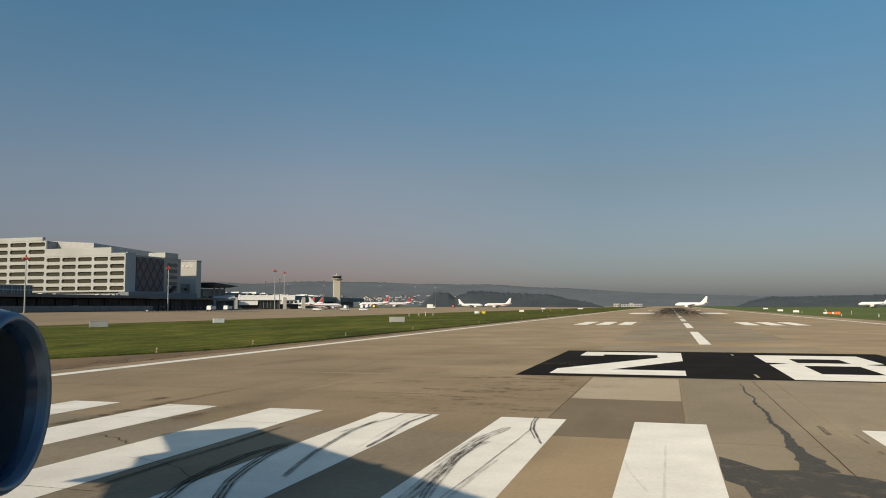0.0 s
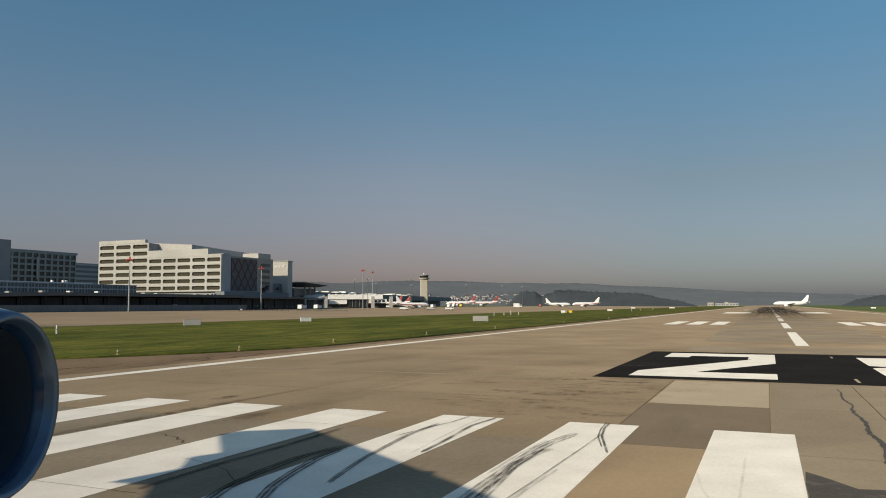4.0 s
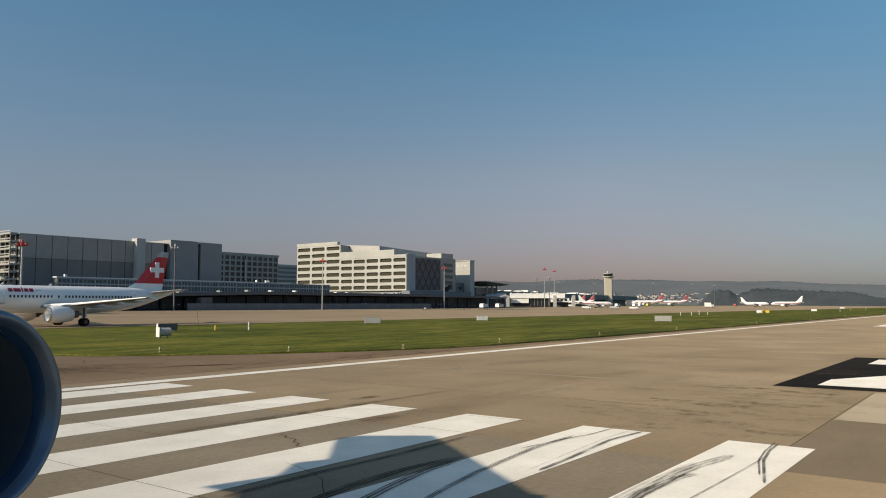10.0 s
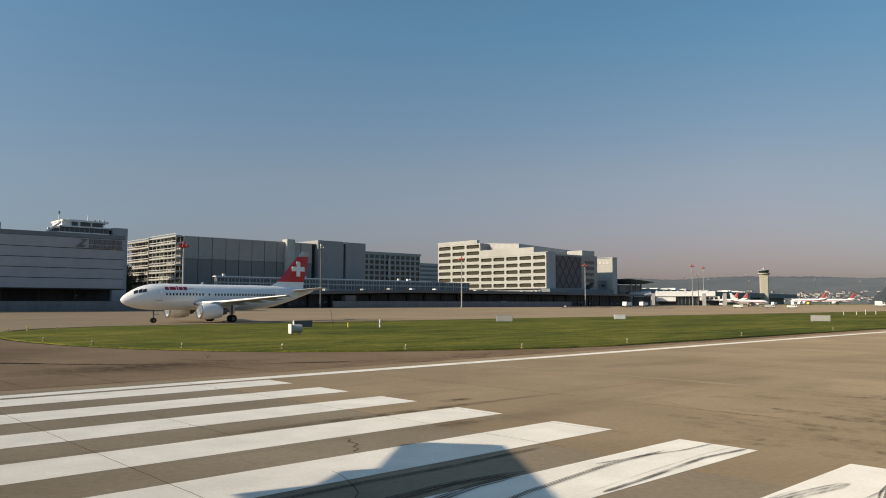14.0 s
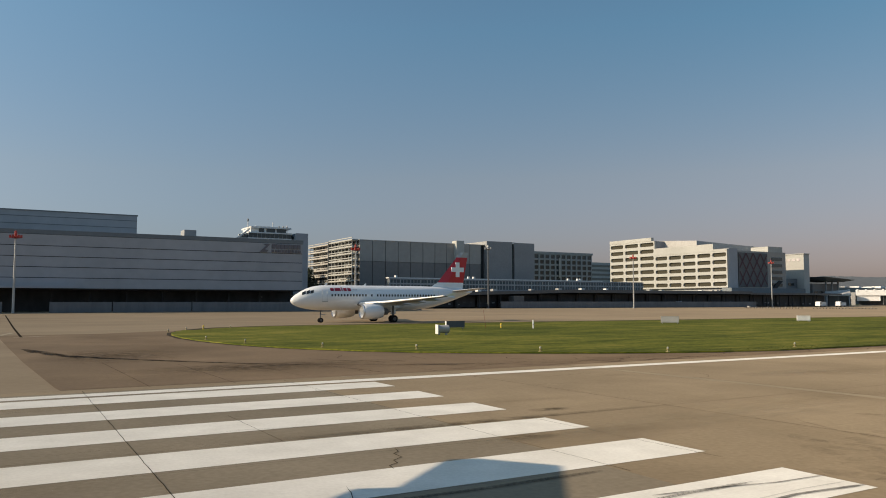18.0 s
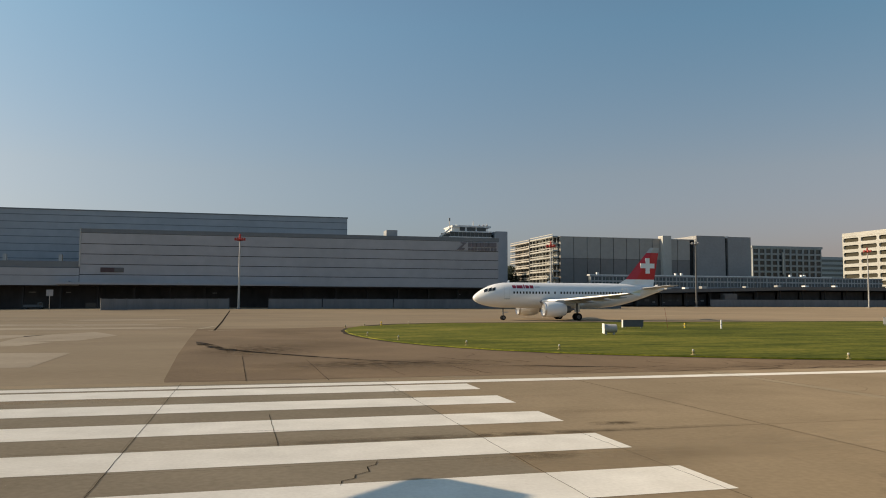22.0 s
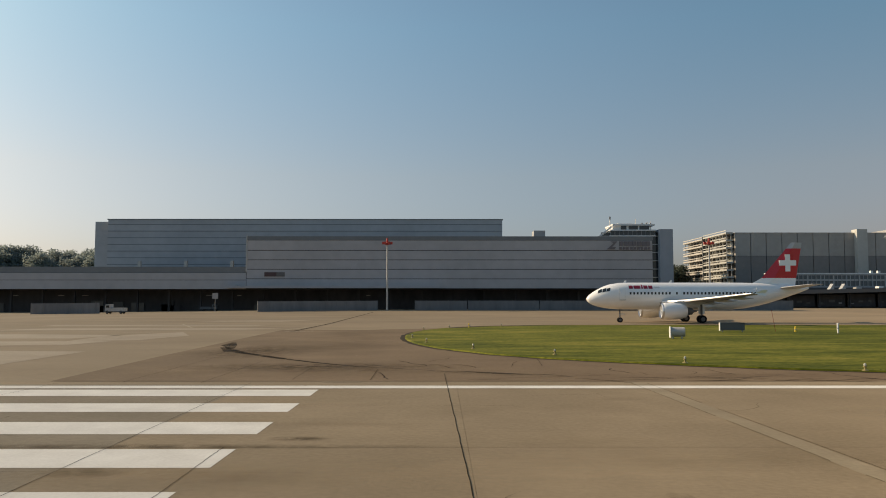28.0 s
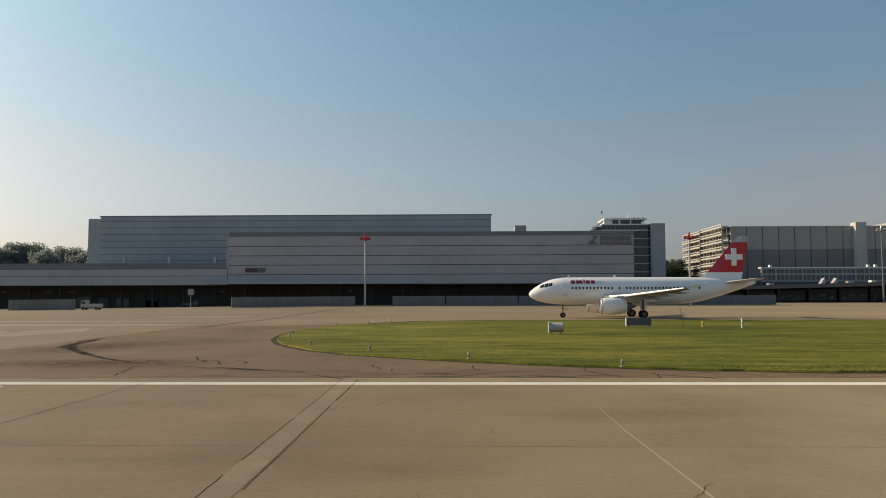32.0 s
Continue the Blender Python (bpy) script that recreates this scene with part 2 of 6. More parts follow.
M = {
    "concrete": material("runway_concrete", (0.275, 0.207, 0.130), (0.383, 0.294, 0.191), 0.20, 0.9, bump=0.3, fine=38, stain=0.35, jitter=0.10),
    "concrete_light": material("pale_concrete", (0.36, 0.298, 0.212), (0.44, 0.37, 0.27), 0.3, 0.9, bump=0.2, fine=25, stain=0.2),
    "apron": material("apron_concrete", (0.270, 0.202, 0.130), (0.351, 0.271, 0.180), 0.05, 0.9, bump=0.2, fine=40, stain=0.3, stretch=(1, 2.5, 1)),
    "apron_pale": material("pale_apron_slab", (0.347, 0.277, 0.200), (0.445, 0.366, 0.272), 0.12, 0.9, bump=0.2, fine=25, stain=0.3),
    "asphalt": material("taxiway_asphalt", (0.188, 0.130, 0.081), (0.274, 0.193, 0.120), 0.15, 0.92, bump=0.3, fine=30, stain=0.4),
    "paint": material("white_marking_paint", (0.678, 0.644, 0.575), (0.838, 0.804, 0.730), 0.9, 0.86, bump=0.15, fine=14, stain=0.12),
    "black_paint": material("black_marking_paint", (0.010, 0.009, 0.008), (0.024, 0.021, 0.018), 0.4, 0.9, fine=10),
    "tar": material("joint_tar", (0.020, 0.016, 0.013), (0.05, 0.042, 0.034), 1.5, 0.92),
    "grass_blade": material("grass_blade", (0.045, 0.058, 0.007), (0.098, 0.104, 0.016), 0.10, 0.8, fine=10),
    "field": material("far_field_grass", (0.06, 0.085, 0.022), (0.11, 0.13, 0.045), 0.01, 0.95, fine=15),
    "soil": material("grass_edge_soil", (0.028, 0.021, 0.013), (0.06, 0.045, 0.027), 0.8, 0.95),
    "cladding": material("grey_metal_cladding", (0.385, 0.402, 0.424), (0.464, 0.482, 0.506), 0.05, 0.9, 0.0, fine=8),
    "cladding_dark": material("dark_grey_cladding", (0.145, 0.168, 0.182), (0.185, 0.21, 0.225), 0.06, 0.6, 0.1),
    "cladding_brown": material("grey_brown_cladding", (0.335, 0.31, 0.28), (0.42, 0.395, 0.36), 0.06, 0.65, 0.0, fine=9),
    "cladding_low": material("dark_brown_cladding", (0.20, 0.185, 0.175), (0.25, 0.235, 0.222), 0.06, 0.65),
    "cream": material("cream_concrete_facade", (0.50, 0.495, 0.46), (0.59, 0.585, 0.55), 0.08, 0.85, fine=10, stain=0.15),
    "white": plain("white_paint", (0.74, 0.74, 0.72), 0.5),
    "steel": plain("galvanised_steel", (0.42, 0.42, 0.41), 0.45, 0.6),
    "grey": plain("mid_grey_paint", (0.30, 0.31, 0.32), 0.6),
    "dark": plain("dark_recess", (0.018, 0.020, 0.022), 0.7),
    # shade under the bays and roofs, put into one dark colour
    "bay": material("painted_bay_shade", (0.040, 0.041, 0.045), (0.088, 0.088, 0.092), 0.12, 0.8, fine=7, stretch=(1, 1, 0.5)),
    "block_grey": plain("smooth_grey_panel", (0.275, 0.275, 0.275), 0.6, scale=0.1),
    "red_far": plain("dull_red_tail_paint", (0.38, 0.07, 0.07), 0.5),
    "glass_dark": plain("dark_glazing", (0.022, 0.028, 0.032), 0.12, 0.0, coat=0.3),
    "glass_band": plain("pale_glazing", (0.10, 0.12, 0.13), 0.15, 0.0),
    "fence": material("frosted_fence_panel", (0.11, 0.12, 0.13), (0.17, 0.18, 0.19), 0.25, 0.5, fine=4, stretch=(1, 1, 0.2)),
    "red": plain("red_signal_paint", (0.42, 0.05, 0.035), 0.5),
    "aircraft_white": plain("white_aircraft_paint", (0.87, 0.87, 0.855), 0.28, 0.0, spread=0.03, coat=0.4),
    # grey lowered so the underside's shade is in the whole wing's colour
    "wing_grey": plain("shade_darkened_wing_grey", (0.27, 0.275, 0.28), 0.4, 0.0, spread=0.05),
    "aircraft_grey": plain("light_grey_aircraft_paint", (0.43, 0.44, 0.45), 0.35, 0.0, spread=0.05),
    "aircraft_red": plain("red_aircraft_paint", (0.58, 0.012, 0.022), 0.32, 0.0, spread=0.05, coat=0.3),
    "lettering": plain("red_lettering", (0.36, 0.022, 0.045), 0.4),
    "door_line": plain("faint_door_line", (0.60, 0.60, 0.59), 0.5),
    "pale_lettering": plain("grey_lettering", (0.55, 0.50, 0.50), 0.5),
    "tyre": plain("black_tyre", (0.018, 0.018, 0.018), 0.85),
    "metal": plain("bare_metal", (0.55, 0.55, 0.56), 0.3, 0.9),
    "engine_blue": material("dark_blue_cowl_paint", (0.012, 0.040, 0.090), (0.020, 0.056, 0.12), 1.5, 0.22, 0.0, coat=0.6),
    "lip": plain("dull_metal_lip", (0.13, 0.18, 0.24), 0.35, 0.7),
    "duct": plain("dark_intake_duct", (0.06, 0.08, 0.105), 0.4, 0.2),
    "sign_back": plain("grey_sign_sheet", (0.42, 0.41, 0.39), 0.6),
    "sign_dark": plain("dark_grey_cabinet", (0.115, 0.118, 0.12), 0.6),
    "yellow": plain("yellow_paint", (0.70, 0.48, 0.04), 0.5),
    "orange": plain("orange_board_paint", (0.65, 0.16, 0.03), 0.6),
    "lamp_body": plain("dull_yellow_lamp_housing", (0.27, 0.22, 0.085), 0.5),
    "lens": plain("clear_lamp_lens", (0.45, 0.44, 0.38), 0.2),
    "sign_red": plain("dull_red_sign", (0.075, 0.045, 0.048), 0.6),
    "sign_logo": plain("faded_dark_letter_paint", (0.150, 0.142, 0.158), 0.6),
    "roof_dark": plain("dark_roof_felt", (0.105, 0.108, 0.11), 0.6),
    "roof": plain("grey_roof_sheet", (0.22, 0.23, 0.24), 0.5, 0.1),
    "bark": plain("tree_bark", (0.07, 0.055, 0.04), 0.9),
    # both leaf colours are paled and greyed to stand in for haze
    "leaf": material("dark_leaves", (0.066, 0.080, 0.068), (0.112, 0.130, 0.112), 0.15, 0.85, fine=6),
    "leaf_far": material("haze_tinted_leaves", (0.215, 0.25, 0.245), (0.25, 0.288, 0.28), 0.15, 0.85, fine=6),
    # aerial haze is put into these ridge and wood colours as blue-grey
    "hill": material("haze_tinted_hill", (0.088, 0.100, 0.112), (0.126, 0.139, 0.15), 0.006, 1.0, fine=9),
    "hill_far": material("haze_tinted_ridge", (0.19, 0.205, 0.215), (0.22, 0.235, 0.245), 0.004, 1.0, fine=9),
    "wood_far": material("haze_tinted_wood", (0.044, 0.053, 0.060), (0.068, 0.079, 0.087), 0.02, 1.0, fine=8),
    # shade inside the parking decks as an even dark colour
    "olive": plain("deck_shade_tone", (0.075, 0.069, 0.050), 0.9),
    "tower_stone": plain("beige_tower_concrete", (0.44, 0.40, 0.33), 0.8),
    "lattice": plain("dark_red_lattice", (0.10, 0.046, 0.052), 0.7),
}


def film(name, colour, scale, low, high, top, round_off, stretch=(1, 1, 1)):
    """A thin worn film: it covers where the noise passes low to high, at most by top, and thins out to its rim."""
    m = bpy.data.materials.new(name)
    m.use_nodes = True
    n, l = m.node_tree.nodes, m.node_tree.links
    b = n["Principled BSDF"]
    b.inputs["Base Color"].default_value, b.inputs["Roughness"].default_value = (*colour, 1), 0.9
    b.inputs["Specular IOR Level"].default_value = 0.03
    geo, mp, a, r = n.new("ShaderNodeNewGeometry"), n.new("ShaderNodeMapping"), n.new("ShaderNodeTexNoise"), n.new("ShaderNodeMapRange")
    mp.inputs["Scale"].default_value = stretch
    a.inputs["Scale"].default_value, a.inputs["Detail"].default_value, a.inputs["Roughness"].default_value = scale, 6, 0.65
    l.new(geo.outputs["Position"], mp.inputs["Vector"])
    l.new(mp.outputs[0], a.inputs["Vector"])
    r.inputs["From Min"].default_value, r.inputs["From Max"].default_value, r.inputs["To Max"].default_value = low, high, top
    l.new(a.outputs["Fac"], r.inputs["Value"])
    out = r.outputs[0]
    if round_off:
        tc, g, ms, mu = n.new("ShaderNodeTexCoord"), n.new("ShaderNodeTexGradient"), n.new("ShaderNodeMapping"), n.new("ShaderNodeMath")
        ms.inputs["Location"].default_value, ms.inputs["Scale"].default_value = (-1, -1, 0), (2, 2, 0)
        g.gradient_type = "QUADRATIC_SPHERE"
        l.new(tc.outputs["Generated"], ms.inputs["Vector"])
        l.new(ms.outputs[0], g.inputs["Vector"])
        sq = n.new("ShaderNodeMath")
        sq.operation = "POWER"
        sq.inputs[1].default_value = 0.5
        l.new(g.outputs["Fac"], sq.inputs[0])
        mu.operation = "MULTIPLY"
        l.new(sq.outputs[0], mu.inputs[0])
        l.new(out, mu.inputs[1])
        out = mu.outputs[0]
    l.new(out, b.inputs["Alpha"])
    return m


def grass_material():
    """Mown grass: broad yellowed patches, mower streaks, and tufts."""
    m = bpy.data.materials.new("mown_grass")
    m.use_nodes = True
    n, l = m.node_tree.nodes, m.node_tree.links
    b = n["Principled BSDF"]
    geo = n.new("ShaderNodeNewGeometry")
    facs = []
    for scale, detail, stretch, weight in ((0.10, 6, (0.4, 1, 1), 0.36), (0.55, 5, (0.35, 1, 1), 0.36), (3.2, 4, (0.8, 1, 1), 0.28)):
        mp, t, w = n.new("ShaderNodeMapping"), n.new("ShaderNodeTexNoise"), n.new("ShaderNodeMath")
        mp.inputs["Scale"].default_value = stretch
        t.inputs["Scale"].default_value, t.inputs["Detail"].default_value, t.inputs["Roughness"].default_value = scale, detail, 0.62
        w.operation, w.inputs[1].default_value = "MULTIPLY", weight
        l.new(geo.outputs["Position"], mp.inputs["Vector"])
        l.new(mp.outputs[0], t.inputs["Vector"])
        l.new(t.outputs["Fac"], w.inputs[0])
        facs.append((w, t))
    a, c = n.new("ShaderNodeMath"), n.new("ShaderNodeMath")
    l.new(facs[0][0].outputs[0], a.inputs[0])
    l.new(facs[1][0].outputs[0], a.inputs[1])
    l.new(a.outputs[0], c.inputs[0])
    l.new(facs[2][0].outputs[0], c.inputs[1])
    r = n.new("ShaderNodeValToRGB")
    e = r.color_ramp.elements
    e[0].position, e[0].color = 0.39, (0.036, 0.052, 0.005, 1)
    e[1].position, e[1].color = 0.62, (0.235, 0.198, 0.046, 1)
    e.new(0.47).color = (0.079, 0.090, 0.010, 1)
    e.new(0.54).color = (0.142, 0.141, 0.020, 1)
    l.new(c.outputs[0], r.inputs[0])
    l.new(r.outputs[0], b.inputs["Base Color"])
    b.inputs["Roughness"].default_value, b.inputs["Specular IOR Level"].default_value = 0.95, 0.1
    u = n.new("ShaderNodeBump")
    u.inputs["Strength"].default_value, u.inputs["Distance"].default_value = 0.8, 0.03
    l.new(facs[2][1].outputs["Fac"], u.inputs["Height"])
    l.new(u.outputs[0], b.inputs["Normal"])
    return m


def deposit_material():
    """Rubber laid along the touchdown zone: dense on the middle, thinning out to the sides and the near end, in long streaks."""
    m = bpy.data.materials.new("rubber_deposit")
    m.use_nodes = True
    n, l = m.node_tree.nodes, m.node_tree.links
    b = n["Principled BSDF"]
    b.inputs["Base Color"].default_value, b.inputs["Roughness"].default_value, b.inputs["Specular IOR Level"].default_value = (0.035, 0.032, 0.030, 1), 0.9, 0.03
    tc, sp = n.new("ShaderNodeTexCoord"), n.new("ShaderNodeSeparateXYZ")
    l.new(tc.outputs["Generated"], sp.inputs[0])
    along = n.new("ShaderNodeMapRange")
    along.interpolation_type = "SMOOTHSTEP"
    along.inputs["From Min"].default_value, along.inputs["From Max"].default_value = 0.0, 0.36
    l.new(sp.outputs["X"], along.inputs["Value"])
    across = n.new("ShaderNodeMath")
    across.operation = "PINGPONG"
    across.inputs[1].default_value = 0.5
    l.new(sp.outputs["Y"], across.inputs[0])
    wide = n.new("ShaderNodeMapRange")
    wide.interpolation_type = "SMOOTHSTEP"
    wide.inputs["From Max"].default_value = 0.34
    l.new(across.outputs[0], wide.inputs["Value"])
    geo, mp, t = n.new("ShaderNodeNewGeometry"), n.new("ShaderNodeMapping"), n.new("ShaderNodeTexNoise")
    mp.inputs["Scale"].default_value = (0.012, 0.9, 1)
    t.inputs["Scale"].default_value, t.inputs["Detail"].default_value = 1.0, 5
    l.new(geo.outputs["Position"], mp.inputs["Vector"])
    l.new(mp.outputs[0], t.inputs["Vector"])
    streak = n.new("ShaderNodeMapRange")
    streak.inputs["From Min"].default_value, streak.inputs["From Max"].default_value, streak.inputs["To Min"].default_value = 0.32, 0.62, 0.25
    l.new(t.outputs["Fac"], streak.inputs["Value"])
    p, q = n.new("ShaderNodeMath"), n.new("ShaderNodeMath")
    p.operation = q.operation = "MULTIPLY"
    l.new(along.outputs[0], p.inputs[0])
    l.new(wide.outputs[0], p.inputs[1])
    l.new(p.outputs[0], q.inputs[0])
    l.new(streak.outputs[0], q.inputs[1])
    k = n.new("ShaderNodeMath")
    k.operation, k.inputs[1].default_value = "MULTIPLY", 0.92
    l.new(q.outputs[0], k.inputs[0])
    l.new(k.outputs[0], b.inputs["Alpha"])
    return m


M["grass"] = grass_material()
M["rubber"] = film("tyre_rubber_film", (0.045, 0.042, 0.038), 5.0, 0.22, 0.56, 0.66, False, (0.25, 1.2, 1))
M["tar"].node_tree.nodes["Principled BSDF"].inputs["Specular IOR Level"].default_value = 0.0
M["black_paint"].node_tree.nodes["Principled BSDF"].inputs["Specular IOR Level"].default_value = 0.03
M["tar_film"] = film("worn_tar_smear", (0.03, 0.025, 0.02), 0.9, 0.36, 0.60, 0.9, False)
M["smear"] = film("brown_dirt_smear", (0.14, 0.103, 0.068), 2.4, 0.36, 0.74, 0.20, False, (0.5, 1.0, 1))
M["scuff"] = film("faint_rubber_smear", (0.075, 0.066, 0.055), 6.0, 0.30, 0.70, 0.40, False, (0.25, 1.6, 1))
M["deposit"] = deposit_material()
M["wet"] = film("wet_concrete_film", (0.098, 0.082, 0.064), 2.2, 0.15, 0.48, 0.64, False)
M["wet"].node_tree.nodes["Principled BSDF"].inputs["Roughness"].default_value = 0.45
M["wet"].node_tree.nodes["Principled BSDF"].inputs["Specular IOR Level"].default_value = 0.12
M["stain"] = film("soft_dark_stain", (0.06, 0.046, 0.032), 1.6, 0.34, 0.66, 0.7, True)
M["grime"] = film("broad_brown_grime", (0.135, 0.095, 0.058), 0.5, 0.30, 0.72, 0.22, True, (0.7, 1.2, 1))
M["bleach"] = film("pale_worn_concrete", (0.38, 0.30, 0.205), 0.4, 0.35, 0.70, 0.55, True, (0.4, 1.5, 1))
M["slab_grey"] = material("grey_slab_concrete", (0.231, 0.187, 0.131), (0.327, 0.268, 0.190), 0.25, 0.9, bump=0.3, fine=38, stain=0.35)
M["strip"] = material("repair_strip_concrete", (0.265, 0.212, 0.141), (0.345, 0.278, 0.188), 0.5, 0.9, bump=0.3, fine=20, stain=0.3)
M["slab_tan"] = material("tan_slab_concrete", (0.300, 0.222, 0.135), (0.388, 0.292, 0.184), 0.25, 0.9, bump=0.3, fine=38, stain=0.3)
M["slab_brown"] = material("brown_slab_concrete", (0.180, 0.140, 0.094), (0.235, 0.186, 0.128), 0.25, 0.9, bump=0.3, fine=38, stain=0.3)
M["concrete_mid"] = material("lane_concrete", (0.246, 0.186, 0.117), (0.344, 0.264, 0.172), 0.20, 0.9, bump=0.3, fine=38, stain=0.35, jitter=0.10)
M["concrete_grey"] = material("grey_lane_concrete", (0.222, 0.182, 0.128), (0.322, 0.268, 0.195), 0.20, 0.9, bump=0.3, fine=38, stain=0.35, jitter=0.08)
for nm in ("leaf_far", "leaf"):
    tree_n, tree_l = M[nm].node_tree.nodes, M[nm].node_tree.links
    thin, blend = tree_n.new("ShaderNodeBsdfTranslucent"), tree_n.new("ShaderNodeMixShader")
    # translucent colour of the far leaves is greyed too, as painted haze
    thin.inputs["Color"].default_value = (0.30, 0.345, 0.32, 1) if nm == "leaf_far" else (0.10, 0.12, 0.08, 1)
    blend.inputs[0].default_value = 0.42
    tree_l.new(tree_n["Principled BSDF"].outputs[0], blend.inputs[1])
    tree_l.new(thin.outputs[0], blend.inputs[2])
    tree_l.new(blend.outputs[0], tree_n["Material Output"].inputs["Surface"])


# ---------- building blocks ----------
def mesh_of(name, verts, faces):
    me = bpy.data.meshes.new(name)
    me.from_pydata([tuple(v) for v in verts], [], faces)
    me.update()
    return me


def obj(name, me, mat=None, parent=None, label=""):
    ob = new(name, me)
    if mat is not None and not me.materials:
        me.materials.append(M[mat])
    if parent is not None:
        ob.parent = parent
    if label:
        ob["label"] = label
    return ob


def part(name, verts, faces, mat, parent=None, label="", smooth=False):
    me = mesh_of(name, verts, faces)
    if smooth:
        me.polygons.foreach_set("use_smooth", [True] * len(me.polygons))
    return obj(name, me, mat, parent, label)


def thing(name, at, label, category, group="", turn=0.0, kind=""):
    e = new(name)
    e.matrix_basis = pose(*at, 0, 0, turn)
    return tagged(e, label, category, group, kind)


def bevel_box(x0, x1, y0, y1, z0, z1, c=0.0):
    """Corners and faces of a box with its upright edges cut by c."""
    if c <= 0:
        v = [(x, y, z) for z in (z0, z1) for x, y in ((x0, y0), (x1, y0), (x1, y1), (x0, y1))]
        n = 4
    else:
        ring = [(x0 + c, y0), (x1 - c, y0), (x1, y0 + c), (x1, y1 - c), (x1 - c, y1), (x0 + c, y1), (x0, y1 - c), (x0, y0 + c)]
        v = [(x, y, z) for z in (z0, z1) for x, y in ring]
        n = 8
    f = [tuple(range(n - 1, -1, -1)), tuple(range(n, 2 * n))] + [(i, (i + 1) % n, n + (i + 1) % n, n + i) for i in range(n)]
    return v, f


def box(name, x0, x1, y0, y1, z0, z1, mat, parent=None, label="", c=0.0):
    v, f = bevel_box(x0, x1, y0, y1, z0, z1, c)
    return part(name, v, f, mat, parent, label)


def lathe(profile, segs=24, axis="z"):
    """Turns (radius, along) pairs round an axis."""
    v, f = [], []
    for r, h in profile:
        for i in range(segs):
            a = 2 * math.pi * i / segs
            p = (r * math.cos(a), r * math.sin(a), h)
            v.append(p if axis == "z" else (h, p[0], p[1]) if axis == "x" else (p[0], h, p[1]))
    for k in range(len(profile) - 1):
        for i in range(segs):
            j = (i + 1) % segs
            f.append((k * segs + i, k * segs + j, (k + 1) * segs + j, (k + 1) * segs + i))
    return v, f


def moved(v, dx=0, dy=0, dz=0, s=1.0):
    return [(x * s + dx, y * s + dy, z * s + dz) for x, y, z in v]


def joined(pieces):
    v, f = [], []
    for pv, pf in pieces:
        o = len(v)
        v += pv
        f += [tuple(i + o for i in q) for q in pf]
    return v, f


def ribbon(points, width, z, taper=False):
    """A flat strip along a line on the ground."""
    v, f, n = [], [], len(points)
    for i, (x, y) in enumerate(points):
        a, b = points[max(i - 1, 0)], points[min(i + 1, n - 1)]
        d = Vector((b[0] - a[0], b[1] - a[1])).normalized()
        w = width / 2 * (0.25 if taper and i in (0, n - 1) else 1.0)
        v += [(x - d.y * w, y + d.x * w, z), (x + d.y * w, y - d.x * w, z)]
    return v, [(2 * i, 2 * i + 1, 2 * i + 3, 2 * i + 2) for i in range(n - 1)]


def arc(p, q, bulge, n=14):
    """Points from p to q, bowed to the left by bulge."""
    p, q = Vector(p), Vector(q)
    d = q - p
    side = Vector((-d.y, d.x)).normalized()
    return [tuple(p + d * (i / n) + side * bulge * 4 * (i / n) * (1 - i / n)) for i in range(n + 1)]


def gz(y, x=100.0):
    """The apron's gentle rise towards the buildings, which dies away past the end of the tall cargo range."""
    return 0.0075 * min(max(y - 110.0, 0.0), 190.0) * min(max((x + 95.0) / 60.0, 0.0), 1.0)


# ---------- ground ----------
ys = [-4600, -400, 110, 160, 220, 300, 700, 4600]
xs = [-4600, -600, -95, -65, -35, 600, 1500, 4600]
gv = [(x, y, gz(y, x) - 0.10) for y in ys for x in xs]
gf = [(j * 8 + i, j * 8 + i + 1, (j + 1) * 8 + i + 1, (j + 1) * 8 + i) for j in range(len(ys) - 1) for i in range(7)]
tagged(part("ground", gv, gf, "field"), "flat airfield grassland reaching to the horizon", "ground", kind="structure")

runway = tagged(box("runway", -260, 2560, -36, 31.6, -0.09, -0.012, "concrete"), "worn beige concrete runway with white threshold markings", "runway", kind="structure")
ys = [31.6, 60, 110, 160, 220, 300]
tv = [(x, y, gz(y, x) - 0.016) for y in ys for x in (-500, -95, -65, -35, 400, 1900)]
tf = [(j * 6 + i, j * 6 + i + 1, (j + 1) * 6 + i + 1, (j + 1) * 6 + i) for j in range(len(ys) - 1) for i in range(5)]
apron = tagged(part("taxiway_apron", tv, tf, "apron"), "pale beige concrete taxiway and apron before the terminal", "apron", kind="structure")


def sheet(name, pts, z, mat, parent=None, label=""):
    return part(name, [(x, y, z + gz(y, x)) for x, y in pts], [tuple(range(len(pts)))], mat, parent, label)


# darker asphalt fillet between runway and grass, and paler slabs on the way in
sheet("asphalt_patch", [(-10.8, 31.7), (40, 31.7), (1500, 31.7), (1500, 34.5), (30, 36), (14, 45), (4, 62), (2, 78), (6, 92), (3, 90), (-4, 85.6), (-12.9, 85.4), (-12.2, 63.5), (-11.6, 47), (-10.9, 32.6)], -0.008, "asphalt", apron, "darker brown asphalt shoulder")
